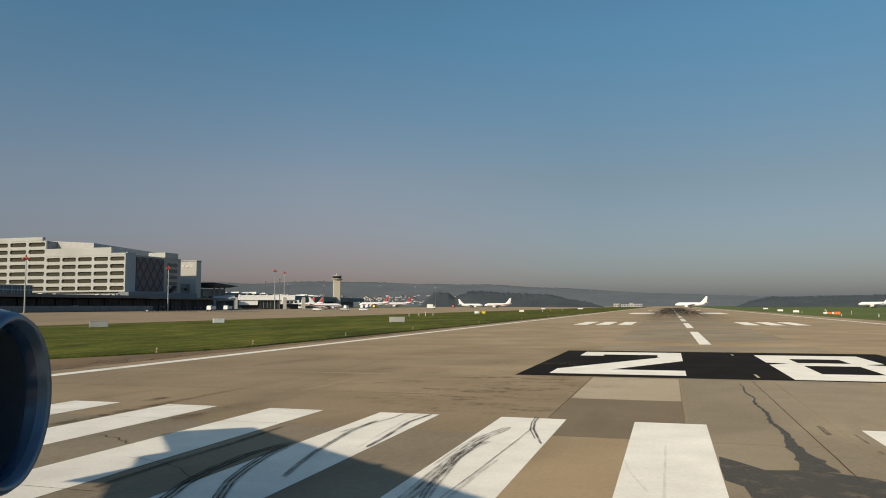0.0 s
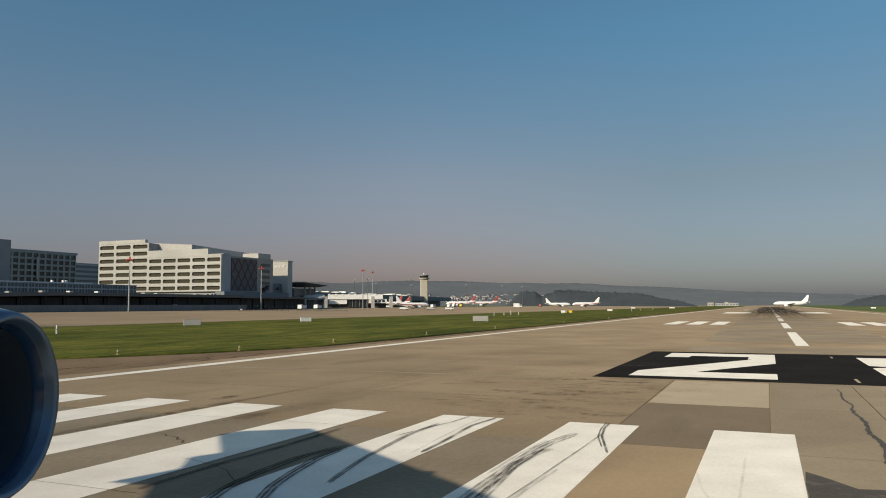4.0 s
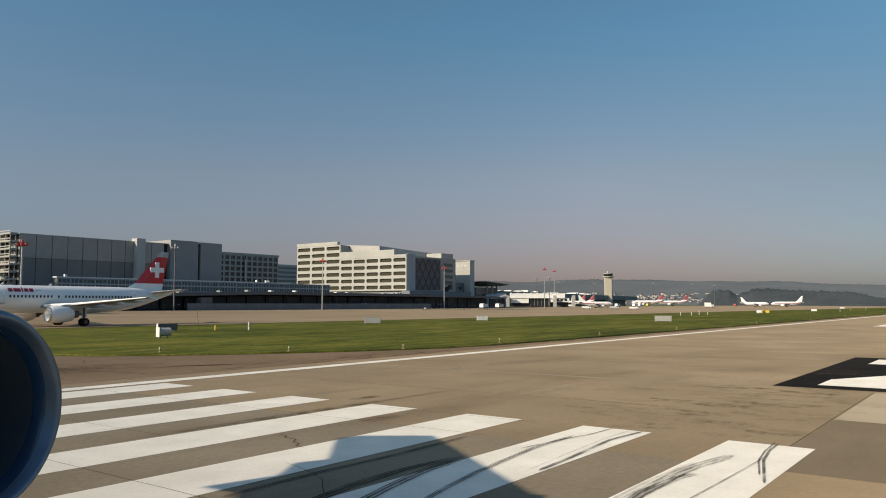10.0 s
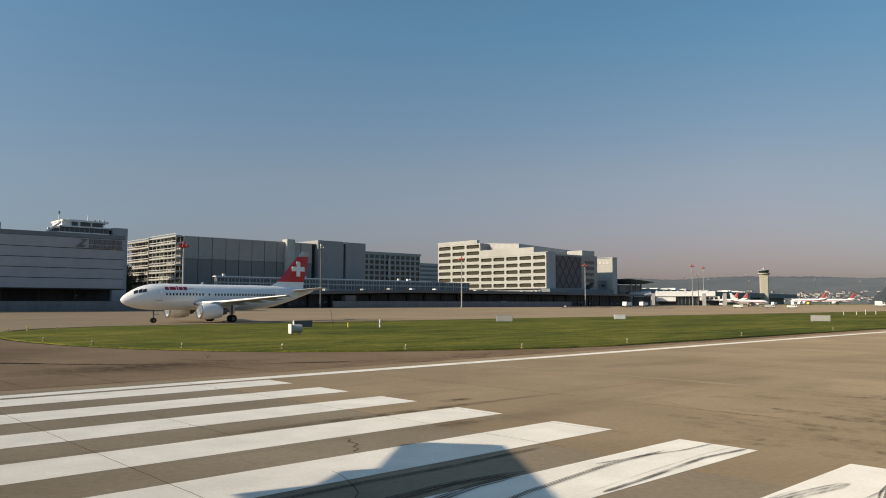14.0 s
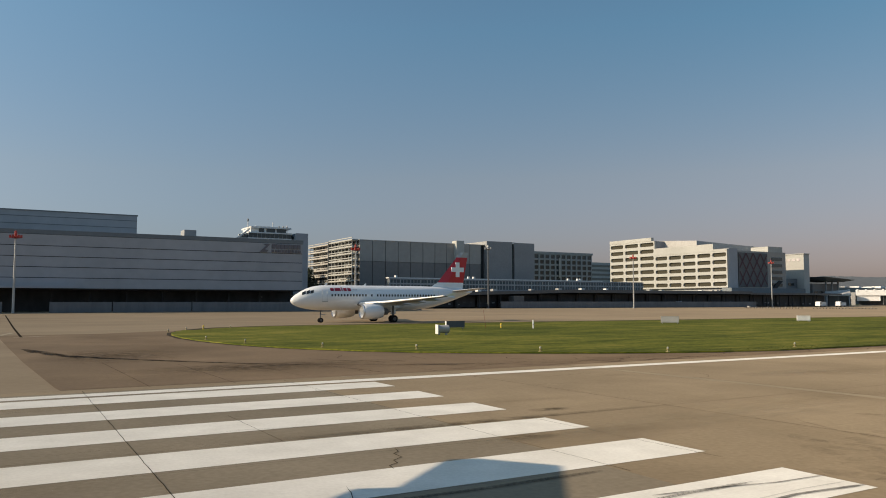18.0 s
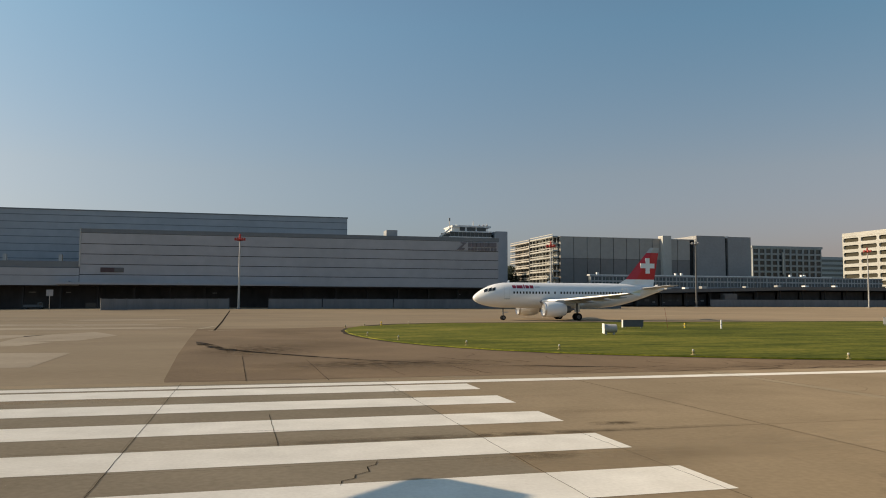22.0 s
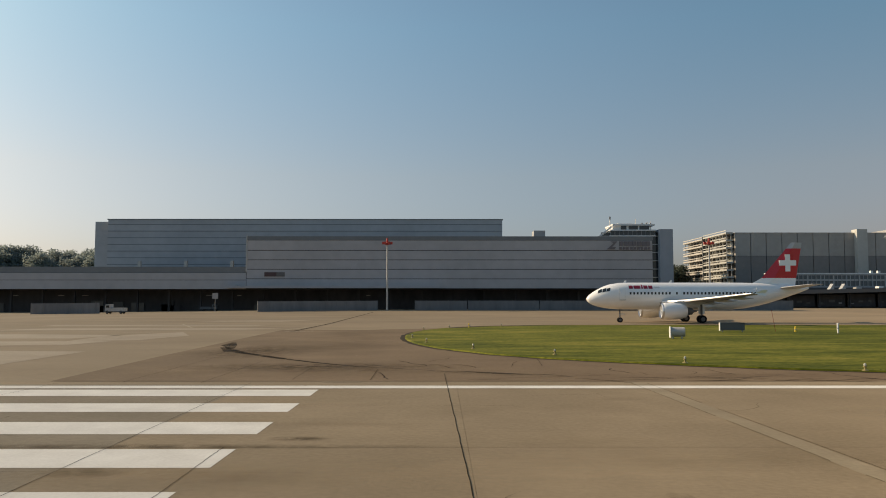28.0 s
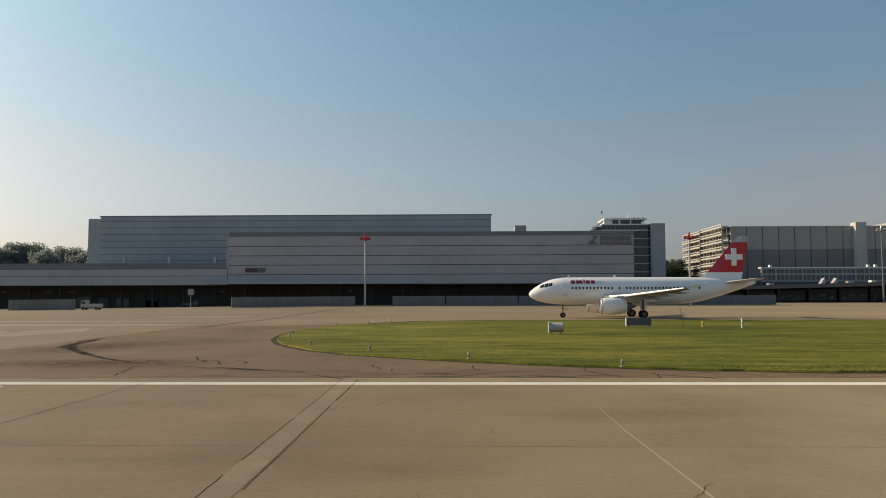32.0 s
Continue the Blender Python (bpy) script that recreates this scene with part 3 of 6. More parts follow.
for pts in ([(-24.8, 61.6), (-19.9, 63.4), (-18.5, 71.6), (-21.6, 79.3), (-25.6, 71.5)], [(-40, 66), (-26.5, 66), (-24.5, 73), (-40, 75)], [(-50, 50), (-22.3, 56.8), (-21.2, 62), (-50, 60)], [(-46, 98), (-20, 98), (-18, 103), (-46, 103)], [(-30, 40), (-17.3, 39.5), (-17.6, 49.4), (-30, 51)], [(-60, 118), (-20, 118), (-16, 124), (-60, 124)], [(-44, 84), (-17, 86), (-14, 91), (-40, 91)]):
    sheet("concrete_patch", pts, -0.008, "apron_pale", apron, "paler concrete repair slab")


# grass island with an uneven raised edge
edge = [(1500, 33.6), (420, 33.5), (160, 33.4), (70, 33.4), (40, 33.5), (30, 33.7), (24.8, 34.8), (20.4, 36.6), (16.5, 38.6), (13.0, 40.8), (9.8, 43.4), (6.8, 47.0), (3.9, 52.6), (2.2, 58.6), (1.3, 65), (1.1, 71.5), (1.5, 78), (2.6, 84), (4.8, 90), (10, 97), (18, 101), (40, 102), (110, 100), (400, 98), (1500, 96)]
fine = []
for (ax, ay), (bx, by) in zip(edge, edge[1:]):
    n = int(max(1, min(40, math.hypot(bx - ax, by - ay) / 0.8)))
    for i in range(n):
        fine.append((ax + (bx - ax) * i / n, ay + (by - ay) * i / n))
fine.append(edge[-1])
random.seed(5)
fine = [(x + random.uniform(-0.08, 0.08), y + random.uniform(-0.1, 0.1)) for x, y in fine]
n = len(fine)
cx, cy = 60.0, 66.0
inner = [(x + (0.08 if x < 14 else 0), y + (0.07 if y < cy else -0.07)) for x, y in fine]
v = [(x, y, -0.014) for x, y in fine] + [(x, y, 0.07) for x, y in inner]
f = [(i, i + 1, n + i + 1, n + i) for i in range(n - 1)] + [tuple(range(n, 2 * n))]
island = tagged(part("grass_island", v, f, "grass"), "sunlit mown grass strip between runway and taxiway", "grass", kind="structure")
rim = ribbon([(x, y) for x, y in fine], 0.8, -0.004)
part("soil_edge", *rim, "soil", island, "bare brown soil edge")

verge = [p for p in fine if p[1] > 90 and p[0] < 420]
# flat dark ribbon just inside the far edge of the island
part("long_grass", *ribbon([(x, y - 0.9) for x, y in verge], 1.5, 0.078), "soil", island, "dark verge of long withered grass")

rng = np.random.default_rng(3)
N = 6000
px = rng.uniform(0, 60, N)
py = rng.uniform(33.6, 36, N)
lim = np.interp(py, [33.7, 36, 40, 44, 51, 57, 63, 69, 76, 83, 90, 97, 101], [31, 22.5, 14.8, 10, 5.6, 3.3, 2.2, 1.8, 2.0, 3.0, 5.6, 11, 20])
ok = px > lim
px, py = px[ok], py[ok]
ang, hgt, wid = rng.uniform(0, 6.3, len(px)), rng.uniform(0.005, 0.03, len(px)), rng.uniform(0.03, 0.09, len(px))
dx, dy = np.cos(ang) * wid, np.sin(ang) * wid
tri = np.stack([np.c_[px - dx, py - dy, np.full_like(px, 0.06)], np.c_[px + dx, py + dy, np.full_like(px, 0.06)], np.c_[px + dy * 0.6, py - dx * 0.6, 0.07 + hgt]], 1).reshape(-1, 3)
tagged(part("grass_tufts", tri.tolist(), [(3 * i, 3 * i + 1, 3 * i + 2) for i in range(len(px))], "grass_blade"), "short uneven tufts of mown grass", "grass", kind="stuff")

# ---------- runway markings ----------
def mark(name, pts, z, mat, label=""):
    return part(name, [(x, y, z) for x, y in pts], [tuple(range(len(pts)))], mat, runway, label)


def rect(x0, x1, y0, y1):
    return [(x0, y0), (x1, y0), (x1, y1), (x0, y1)]


for k in range(8):
    y = 1.8 + 3.6 * k
    for a, b in ((y, y + 1.8), (-y - 1.8, -y)):
        mark("threshold_stripe", rect(-30, 0, a, b), 0.005, "paint", "white painted threshold stripe, scuffed")
mark("edge_line", rect(-60, 2500, 29.2, 30.05), 0.006, "paint", "continuous white runway edge line")
mark("edge_line", rect(-60, 2500, -30.05, -29.2), 0.006, "paint", "continuous white runway edge line")
mark("number_panel", rect(13.0, 32.3, -9.6, 9.35), 0.005, "black_paint", "black painted panel behind the runway number")
two = [[(14.2, 2.0), (16.9, 2.0), (16.9, 8.0), (14.2, 8.0)], [(16.9, 8.0), (16.9, 5.4), (23.4, 2.0), (26.2, 2.0), (26.2, 3.2)],
       [(26.2, 2.0), (30.9, 2.0), (30.9, 3.4), (26.2, 3.4)], [(28.3, 3.4), (30.9, 3.4), (30.9, 8.0), (28.3, 8.0)], [(27.0, 6.6), (28.3, 6.6), (28.3, 8.0), (27.0, 8.0)]]
for q in two:
    mark("digit_two", q, 0.010, "paint", "white painted bar of the figure 2")
eight = [rect(26.5, 29.65, -7.9, -2.25), rect(13.4, 16.5, -7.9, -2.25), rect(21.4, 23.4, -6.35, -3.8)]
for flip in (lambda y: y, lambda y: -10.15 - y):
    for q in (rect(23.4, 26.5, -3.8, -2.25), rect(16.5, 21.4, -3.8, -2.25), [(23.4, -2.25), (22.75, -3.3), (22.75, -3.8), (23.4, -3.8)], [(22.75, -3.3), (21.9, -2.25), (21.4, -2.25), (21.4, -3.8), (22.75, -3.8)]):
        eight.append([(x, flip(y)) for x, y in q])
for q in eight:
    mark("digit_eight", q, 0.010, "paint", "white painted bar of the figure 8")
for x0, x1, y in ((14.0, 15.6, -0.92), (28.8, 30.2, -1.0)):
    mark("old_dash", rect(x0, x1, y - 0.06, y + 0.06), 0.0115, "concrete_light", "worn remains of a pale dash")
for k in range(30):
    x = 42.5 + 45 * k
    mark("centre_dash", rect(x, x + 30, -0.45, 0.45), 0.005, "paint", "white centreline dash")
for x, rows in ((104, ((8.4, 10.6), (11.9, 14.1), (15.4, 17.6))), (260, ((8.0, 17.0),)), (420, ((8.4, 10.6), (11.9, 14.1))), (560, ((8.4, 10.6),))):
    for a, b in rows:
        for s in (1, -1):
            mark("touchdown_bar", rect(x, x + (45 if b - a > 5 else 22.5), *sorted((a * s, b * s))), 0.005, "paint", "white touchdown zone bar")

part("rubber_deposit", [(85, -15, 0.013), (900, -15, 0.013), (900, 13, 0.013), (85, 13, 0.013)], [(0, 1, 2, 3)], "deposit", runway, "black rubber laid down by landing tyres")
random.seed(12)
scuffs = [([(-11.5, 6.7), (-9.4, 6.78), (-7.4, 6.86), (-5.4, 6.91), (-4.0, 6.92), (-3.1, 6.85), (-1.5, 6.55)], 0.30, "scuff"), ([(-9.6, 6.45), (-8.6, 6.6), (-7.4, 6.72), (-5.8, 6.9), (-4.4, 6.8), (-3.8, 6.62)], 0.22, "scuff"), ([(-10.4, 6.2), (-8.7, 6.12), (-7.2, 6.1), (-5.8, 6.02)], 0.08, "scuff"), ([(-7.9, 3.05), (-6.5, 3.4), (-5.0, 3.62)], 0.05, "smear"), ([(-9.0, 2.8), (-3.1, 2.8)], 0.05, "smear"), ([(0.6, -0.92), (-1.1, -0.92)], 0.14, "scuff"), ([(-0.7, -1.5), (-2.1, -1.52)], 0.06, "scuff"), ([(-2.9, -1.5), (-3.3, -1.5)], 0.10, "scuff"), ([(-7.0, 7.1), (-4.6, 7.12), (-2.6, 7.0)], 0.07, "scuff"),
          ([(0.4, 6.18), (-0.7, 6.15), (-1.95, 5.97), (-3.4, 5.6), (-4.2, 5.4)], 0.055, "rubber"), ([(0.35, 6.28), (-0.9, 6.2), (-2.0, 6.05), (-3.4, 5.68)], 0.035, "rubber"),
          ([(-5.5, 9.07), (-3.9, 9.16), (-1.6, 9.37), (0.23, 9.19)], 0.10, "rubber"), ([(-5.9, 9.2), (-3.6, 9.4), (-1.2, 9.55), (0.1, 9.5)], 0.04, "scuff"),
          ([(-3.8, 10.47), (-2.3, 10.3), (-1.15, 10.05), (0.46, 9.98)], 0.045, "rubber"), ([(-12.6, 9.6), (-11.0, 10.3), (-9.4, 10.83), (-8.2, 11.05), (-6.8, 11.16), (-5.1, 10.94)], 0.26, "rubber"),
          ([(-12.2, 8.6), (-10.6, 9.5), (-9.0, 10.18), (-8.0, 10.46), (-6.6, 10.77), (-5.2, 10.82)], 0.24, "rubber"), ([(-8.6, 9.38), (-7.5, 9.65), (-6.1, 9.93), (-3.4, 10.28), (-1.3, 10.29)], 0.13, "rubber"),
          ([(-10.1, 12.14), (-9.4, 12.2), (-7.7, 12.24), (-5.8, 12.17), (-2.8, 12.25)], 0.15, "rubber"), ([(-9.6, 12.5), (-7.2, 12.55), (-4.2, 12.4)], 0.05, "scuff"),
          ([(-10.5, 6.3), (-6.9, 6.16), (-5.6, 6.13), (-3.6, 6.07), (-1.5, 6.03)], 0.025, "rubber"), ([(-12, 16.0), (-5, 15.85), (2, 15.75)], 0.03, "scuff")]
for i, (pts, w, mt) in enumerate(scuffs):
    xs_, ys_ = [p[0] for p in pts], [p[1] for p in pts]
    strands = [(0.0, 1.0, "scuff"), (-0.34, 0.16, mt), (0.05, 0.22, mt), (0.38, 0.13, mt)] if w > 0.11 else [(0.0, 1.0, mt)]
    for q, (off, share, film_name) in enumerate(strands):
        u0, u1 = random.uniform(0, 0.08), random.uniform(0.92, 1.0)
        line = []
        for k in range(21):
            u = (u0 + (u1 - u0) * k / 20) * (len(pts) - 1)
            a = min(int(u), len(pts) - 2)
            line.append((xs_[a] + (xs_[a + 1] - xs_[a]) * (u - a), ys_[a] + (ys_[a + 1] - ys_[a]) * (u - a) + off * w))
        part("tyre_mark", *ribbon(line, w * share, 0.0125 + 0.0003 * i + 0.00006 * q, True), film_name, runway, "curved worn tyre scuff")


def decal(name, x0, x1, y0, y1, z, mat, label, parent=None):
    return part(name, [(x0, y0, z), (x1, y0, z), (x1, y1, z), (x0, y1, z)], [(0, 1, 2, 3)], mat, parent or runway, label)


decal("oil_stain", 0.2, 1.9, 18.85, 19.6, 0.006, "stain", "dark oil stain")
decal("oil_stain", 0.5, 1.6, 18.95, 19.45, 0.0064, "stain", "dark oil stain")
decal("oil_stain", -3.0, -1.3, 15.3, 16.3, 0.0105, "stain", "dark oil stain")
decal("oil_stain", -9.0, 5.6, 17.95, 18.6, 0.0068, "stain", "dark grimy joint line")
for k in range(46):
    x, y = random.uniform(-26, 20), random.uniform(-10, 29)
    w, h = random.uniform(3, 12), random.uniform(0.8, 3.0)
    decal("grime_patch", x, x + w, y, y + h, 0.0015 + 0.00004 * k, "grime" if k % 3 else "bleach", "weathered tone of the concrete")
for x0, x1, y0, y1, k in ((-11.5, -3, 43, 57, "stain"), (-9, 6, 35.4, 41, "stain"), (8, 30, 31.9, 35.6, "grime"), (25, 60, 31.9, 34.2, "grime"), (60, 130, 31.8, 34.0, "grime"), (-11, 10, 32, 40, "grime"), (-9, 3, 44, 66, "grime"), (-8, 1, 60, 84, "grime")):
    decal("grime_patch", x0, x1, y0, y1, -0.0065 + 0.0003 * (x0 % 7), k, "dark weathered asphalt", apron)
decal("slab_tone", -2.7, 4.81, 2.34, 5.9, 0.0022, "slab_brown", "browner concrete slab")
decal("slab_tone", -10.24, -2.74, 2.34, 5.9, 0.0023, "slab_tan", "tan concrete slab")
decal("slab_tone", -17.8, -10.28, 2.34, 5.9, 0.0023, "slab_grey", "greyer concrete slab")
for k in range(5):
    x = -10.24 + 7.55 * k
    decal("slab_tone", x, x + 7.5, -1.26, 2.29, 0.0024, "slab_grey", "greyer concrete slab")
    decal("slab_tone", x, x + 7.5, -4.86, -1.3, 0.0024, "slab_grey", "greyer concrete slab")
for k in range(9):
    x = 33 + 15 * k
    decal("slab_tone", x, x + (14.8 if k % 3 else 7), -7.4, 7.4, 0.0026, "slab_grey", "greyer concrete lane")
mark("wet_patch", [(-4.35, 1.75), (-4.8, 1.42), (-5.5, 1.0), (-5.42, 0.6), (-5.3, 0.3), (-5.4, -0.02), (-5.5, -0.3), (-5.8, -0.8), (-6.4, -1.1), (-9.2, -0.9), (-11.0, 0.6), (-9.2, 1.5), (-7.8, 1.45), (-7.0, 1.5), (-6.6, 1.78), (-5.4, 1.79)], 0.0072, "wet", "dark wet patch on the concrete")
rv, n = [], 60
for i in range(n + 1):
    u = i / n
    x = 11.3 - 16.7 * u
    half = float(np.interp(u, [0, 0.3, 0.65, 0.8, 0.9, 1.0], [0.025, 0.04, 0.06, 0.11, 0.2, 0.34])) * random.uniform(0.7, 1.25)
    y = 0.09 + 0.05 * math.sin(x * 1.7) + random.uniform(-0.03, 0.03)
    rv += [(x, y - half, 0.0076), (x, y + half, 0.0076)]
part("wet_trail", rv, [(2 * i, 2 * i + 1, 2 * i + 3, 2 * i + 2) for i in range(n)], "wet", runway, "dark trail of a liquid across the concrete")
mark("joint_repair", [(11.45, 31), (12.0, 31), (12.45, 10), (11.88, 10)], 0.0035, "strip", "paler concrete repair strip")
mark("concrete_patch", rect(4.83, 12.5, 2.35, 5.85), 0.004, "concrete_light", "paler concrete repair slab")

# tar in cracks and joints
tar = []
tv = [ribbon([(-11.0 - 0.06 * i, 80 + i * 8) for i in range(14)], 0.22, 0.0)]
tar += [([(x, y, z + gz(y, x)) for x, y, z in q], f) for q, f in tv]
seal = [(-11.0, 57.8), (-10.2, 54.0), (-9.2, 51.3), (-7.65, 48.2), (-4.7, 44.0), (-2.1, 40.8), (-0.4, 39.1), (0.9, 38.2)]
smear = [ribbon(seal, 0.34, 0.0, True), ribbon(seal[1:6], 0.6, 0.0012, True), ribbon([(-11.3, 60.0), (-10.6, 56.0), (-9.2, 51.5)], 1.1, 0.0018, True), ribbon([(-10.4, 53.5), (-8.6, 49.2), (-6.5, 46.5)], 0.9, 0.0022, True), ribbon([(0.9, 38.2), (4.4, 35.9), (7.05, 34.5), (9.4, 34.5)], 0.10, 0.0, True), ribbon([(4.9, 36.0), (6.4, 35.2), (8.1, 34.4)], 0.42, 0.0016, True), ribbon([(16.6, 32.3), (17.4, 32.0), (18.3, 31.9)], 0.16, 0.0016, True)]
tagged(part("tar_smears", *joined(smear), "tar_film", apron, "worn dark tar smear"), kind="stuff")
tar += [ribbon([(-6.32, 14.28), (-6.26, 14.6), (-6.02, 14.75), (-5.98, 15.0), (-5.7, 15.2), (-5.68, 15.6), (-5.5, 15.75), (-5.41, 16.1)], 0.022, 0.0085, True)]
random.seed(23)
for k in range(140):
    if k < 116:
        x, y, z = random.uniform(1, 60), random.uniform(31.4, 35.4), 0.0
        if x < 8:
            y = random.uniform(32, 42)
        w = random.uniform(0.025, 0.075)
    else:
        x, y, z = random.uniform(-25, 25), random.uniform(3, 29), 0.009
        w = random.uniform(0.006, 0.014)
    a = random.choice((0.0, 1.57)) + random.uniform(-0.5, 0.5)
    pts = [(x, y)]
    for _ in range(random.randint(3, 7)):
        a += random.uniform(-0.4, 0.4)
        pts.append((pts[-1][0] + 0.55 * math.cos(a), pts[-1][1] + 0.45 * math.sin(a)))
    tar.append(ribbon(pts, w, z, True))
for p, q in (((4.4, 34.8), (4.84, 10)), ((-10.15, 31), (-10.25, 12)), ((-2.9, 31), (-2.65, 12)), ((-0.32, 18.2), (-0.2, 12)), ((-8.1, 44.6), (-7.86, 31.4)), ((-4.9, 41.5), (-4.8, 31)), ((-1.8, 39), (-1.58, 32.3)), ((1.4, 37), (1.5, 32)), ((-7.25, 22.6), (-7.18, 18)), ((9.1, 38.8), (9.4, 43))):
    pts = [(p[0] + (q[0] - p[0]) * i / 48 + random.uniform(-0.009, 0.009), p[1] + (q[1] - p[1]) * i / 48) for i in range(49)]
    tar.append(ribbon(pts, random.uniform(0.016, 0.024) if p[0] > 0 or p[1] > 32 else 0.013, 0.0085))
for x0, a, b in ((11.42, 10.0, 15.6), (11.42, 16.8, 21.9), (11.42, 22.6, 31.0), (12.02, 10.0, 13.8), (12.02, 14.6, 24.0), (12.02, 25.2, 31.0)):
    tar.append(ribbon([(x0 - 0.0233 * (y - 31) + random.uniform(-0.007, 0.007), y) for y in np.linspace(a, b, 20)], 0.015, 0.0085))
tar.append(ribbon([(12.8 - 0.7 * i, -0.5 + random.uniform(-0.008, 0.008)) for i in range(28)], 0.022, 0.0085, True))
dirt = []
for k in range(110):
    x, y = random.uniform(0.6, 13.0), random.gauss(8.2, 1.9)
    dirt.append(ribbon(arc((x, y), (x + random.uniform(-0.5, 0.5), y + random.uniform(0.6, 1.6)), random.uniform(-0.3, 0.3), 5), random.uniform(0.25, 0.6), 0.0065 + 0.00002 * k, True))
tagged(part("dirt_streaks", *joined(dirt), "smear", runway, "brown smeared dirt streaks"), kind="stuff")
tagged(part("tar_cracks", *joined(tar), "tar", runway, "dark tar-filled cracks and joints"), kind="stuff")
part("lead_in_line", *ribbon([(19.65, 24), (19.6, 20), (19.7, 14), (19.8, 6)], 0.05, 0.0075, True), "concrete_light", runway, "thin pale worn guide line")
for a, b, w in (((-43.5, 117.6), (-28.4, 124.7), 0.35), ((-30.7, 106.2), (-25.1, 92.7), 0.3), ((-30.4, 85.3), (-12.7, 85.6), 0.35), ((-12.7, 85.6), (-11.5, 92.9), 0.5), ((-2.5, 92), (4, 92), 0.5), ((-0.3, 31.4), (1.2, 31.4), 0.12), ((-24.2, 64.2), (-21.2, 68.0), 0.18), ((-27.1, 78.0), (-24.4, 77.9), 0.5), ((-11.6, 80.4), (-9.0, 82.0), 0.45), ((-36.0, 102.4), (-27.5, 111), 0.4)):
    v, f = ribbon([(a[0] + (b[0] - a[0]) * i / 3, a[1] + (b[1] - a[1]) * i / 3) for i in range(4)], w, 0)
    part("taxi_line", [(x, y, z + gz(y, x) + 0.002) for x, y, z in v], f, "concrete_light", apron, "faded pale guide line")

# concrete slabs nearest the camera's way
SX, SY, SN = 7.55, 3.6, 0
slab_v, slab_f = bevel_box(0.012, SX - 0.012, 0.012, SY - 0.012, -0.012, 0.0, 0.03)
slab = mesh_of("runway_slab", slab_v, slab_f)
slab.materials.append(M["concrete"])
lane_v, lane_f = bevel_box(0.003, SX - 0.003, 0.01, 12.29, -0.012, 0.0, 0.02)
lane_slab = mesh_of("runway_slab", lane_v, lane_f)
lane_slab.materials.append(M["concrete_mid"])
grey_slab = mesh_of("runway_slab", lane_v, lane_f)
grey_slab.materials.append(M["concrete_grey"])
for i in range(-5, 4):
    for j in range(-5, 1):
        o = obj("runway_slab", slab, parent=runway)
        o.location = (4.83 + SX * i, 2.32 + SY * j, 0.0)
    for j in range(2):
        o = obj("runway_slab", lane_slab if i >= -1 else grey_slab, parent=runway)
        o.location = (4.83 + SX * i, 5.92 + 12.3 * j, 0.0)



# ---------- buildings ----------
def window_grid(parent, x0, x1, z0, z1, y, cols, rows, wfrac, hfrac, wall, pane, depth=0.6, name="window", along="x", seed=0):
    """A facade of piers and spandrels with a recessed pane in each opening. along x it faces -y; along y it faces -x, with y then the fixed x."""
    def put(nm, a0, a1, d0, d1, c0, c1, mat, par):
        if along == "x":
            return box(nm, a0, a1, y + d0, y + d1, c0, c1, mat, par)
        return box(nm, y + d0, y + d1, a0, a1, c0, c1, mat, par)
    cw, rh = (x1 - x0) / cols, (z1 - z0) / rows
    for r in range(rows + 1):
        zc = z0 + r * rh
        h = rh * (1 - hfrac) / 2
        put("spandrel", x0, x1, 0.0, depth, max(z0, zc - h), min(z1, zc + h), wall, parent)
    for c in range(cols + 1):
        xc = x0 + c * cw
        w = cw * (1 - wfrac) / 2
        for r in range(rows):
            zc = z0 + r * rh
            h = rh * (1 - hfrac) / 2
            put("pier", max(x0, xc - w), min(x1, xc + w), 0.004, depth, zc + h, zc + rh - h, wall, parent)
    for r in range(rows):
        for c in range(cols):
            xc, zc = x0 + (c + 0.5) * cw, z0 + (r + 0.5) * rh
            if along == "y":
                a0, a1, c0, c1, q = xc - cw * wfrac / 2, xc + cw * wfrac / 2, zc - rh * hfrac / 2, zc + rh * hfrac / 2, rh * 0.13
                e = 0.05
                ring = [(a0 + e, c0 + q), (a0 + q * 1.3, c0 + e), (a1 - q * 1.3, c0 + e), (a1 - e, c0 + q), (a1 - e, c1 - q), (a1 - q * 1.3, c1 - e), (a0 + q * 1.3, c1 - e), (a0 + e, c1 - q)]
                rim4 = [(a0, c0), (a1, c0), (a1, c1), (a0, c1)]
                hv = [(y + 0.02, a, c) for a, c in ring + rim4] + [(y + depth * 0.6, a, c) for a, c in ring]
                hf = [(8, 0, 1), (8, 1, 2, 9), (9, 2, 3), (9, 3, 4, 10), (10, 4, 5), (10, 5, 6, 11), (11, 6, 7), (11, 7, 0, 8)] + [(k, (k + 1) % 8, 12 + (k + 1) % 8, 12 + k) for k in range(8)]
                part("opening_frame", hv, hf, wall, parent)
            put(name, xc - cw * wfrac / 2, xc + cw * wfrac / 2, depth * 0.6, depth * 0.6 + 0.1, zc - rh * hfrac / 2, zc + rh * hfrac / 2, pane, parent)


# cargo building
LY = 286.0
g = -0.9
# the low front range stands well before the tall store and the end stair
FRONT = Matrix.Translation((2.217, 217.0, 0.568)) @ Matrix.Diagonal((0.7388, 1, 0.7493, 1)) @ Matrix.Translation((0, -LY, 0))
STORE = Matrix.Translation((2.3, LY - 20, 0)) @ Matrix.Diagonal((0.907, 1, 0.92, 1)) @ Matrix.Translation((0, -LY, 0))
REAR = Matrix.Translation((1.6, 289.0, -0.29)) @ Matrix.Diagonal((0.993, 1, 1.0074, 1)) @ Matrix.Translation((0, -LY, 0))


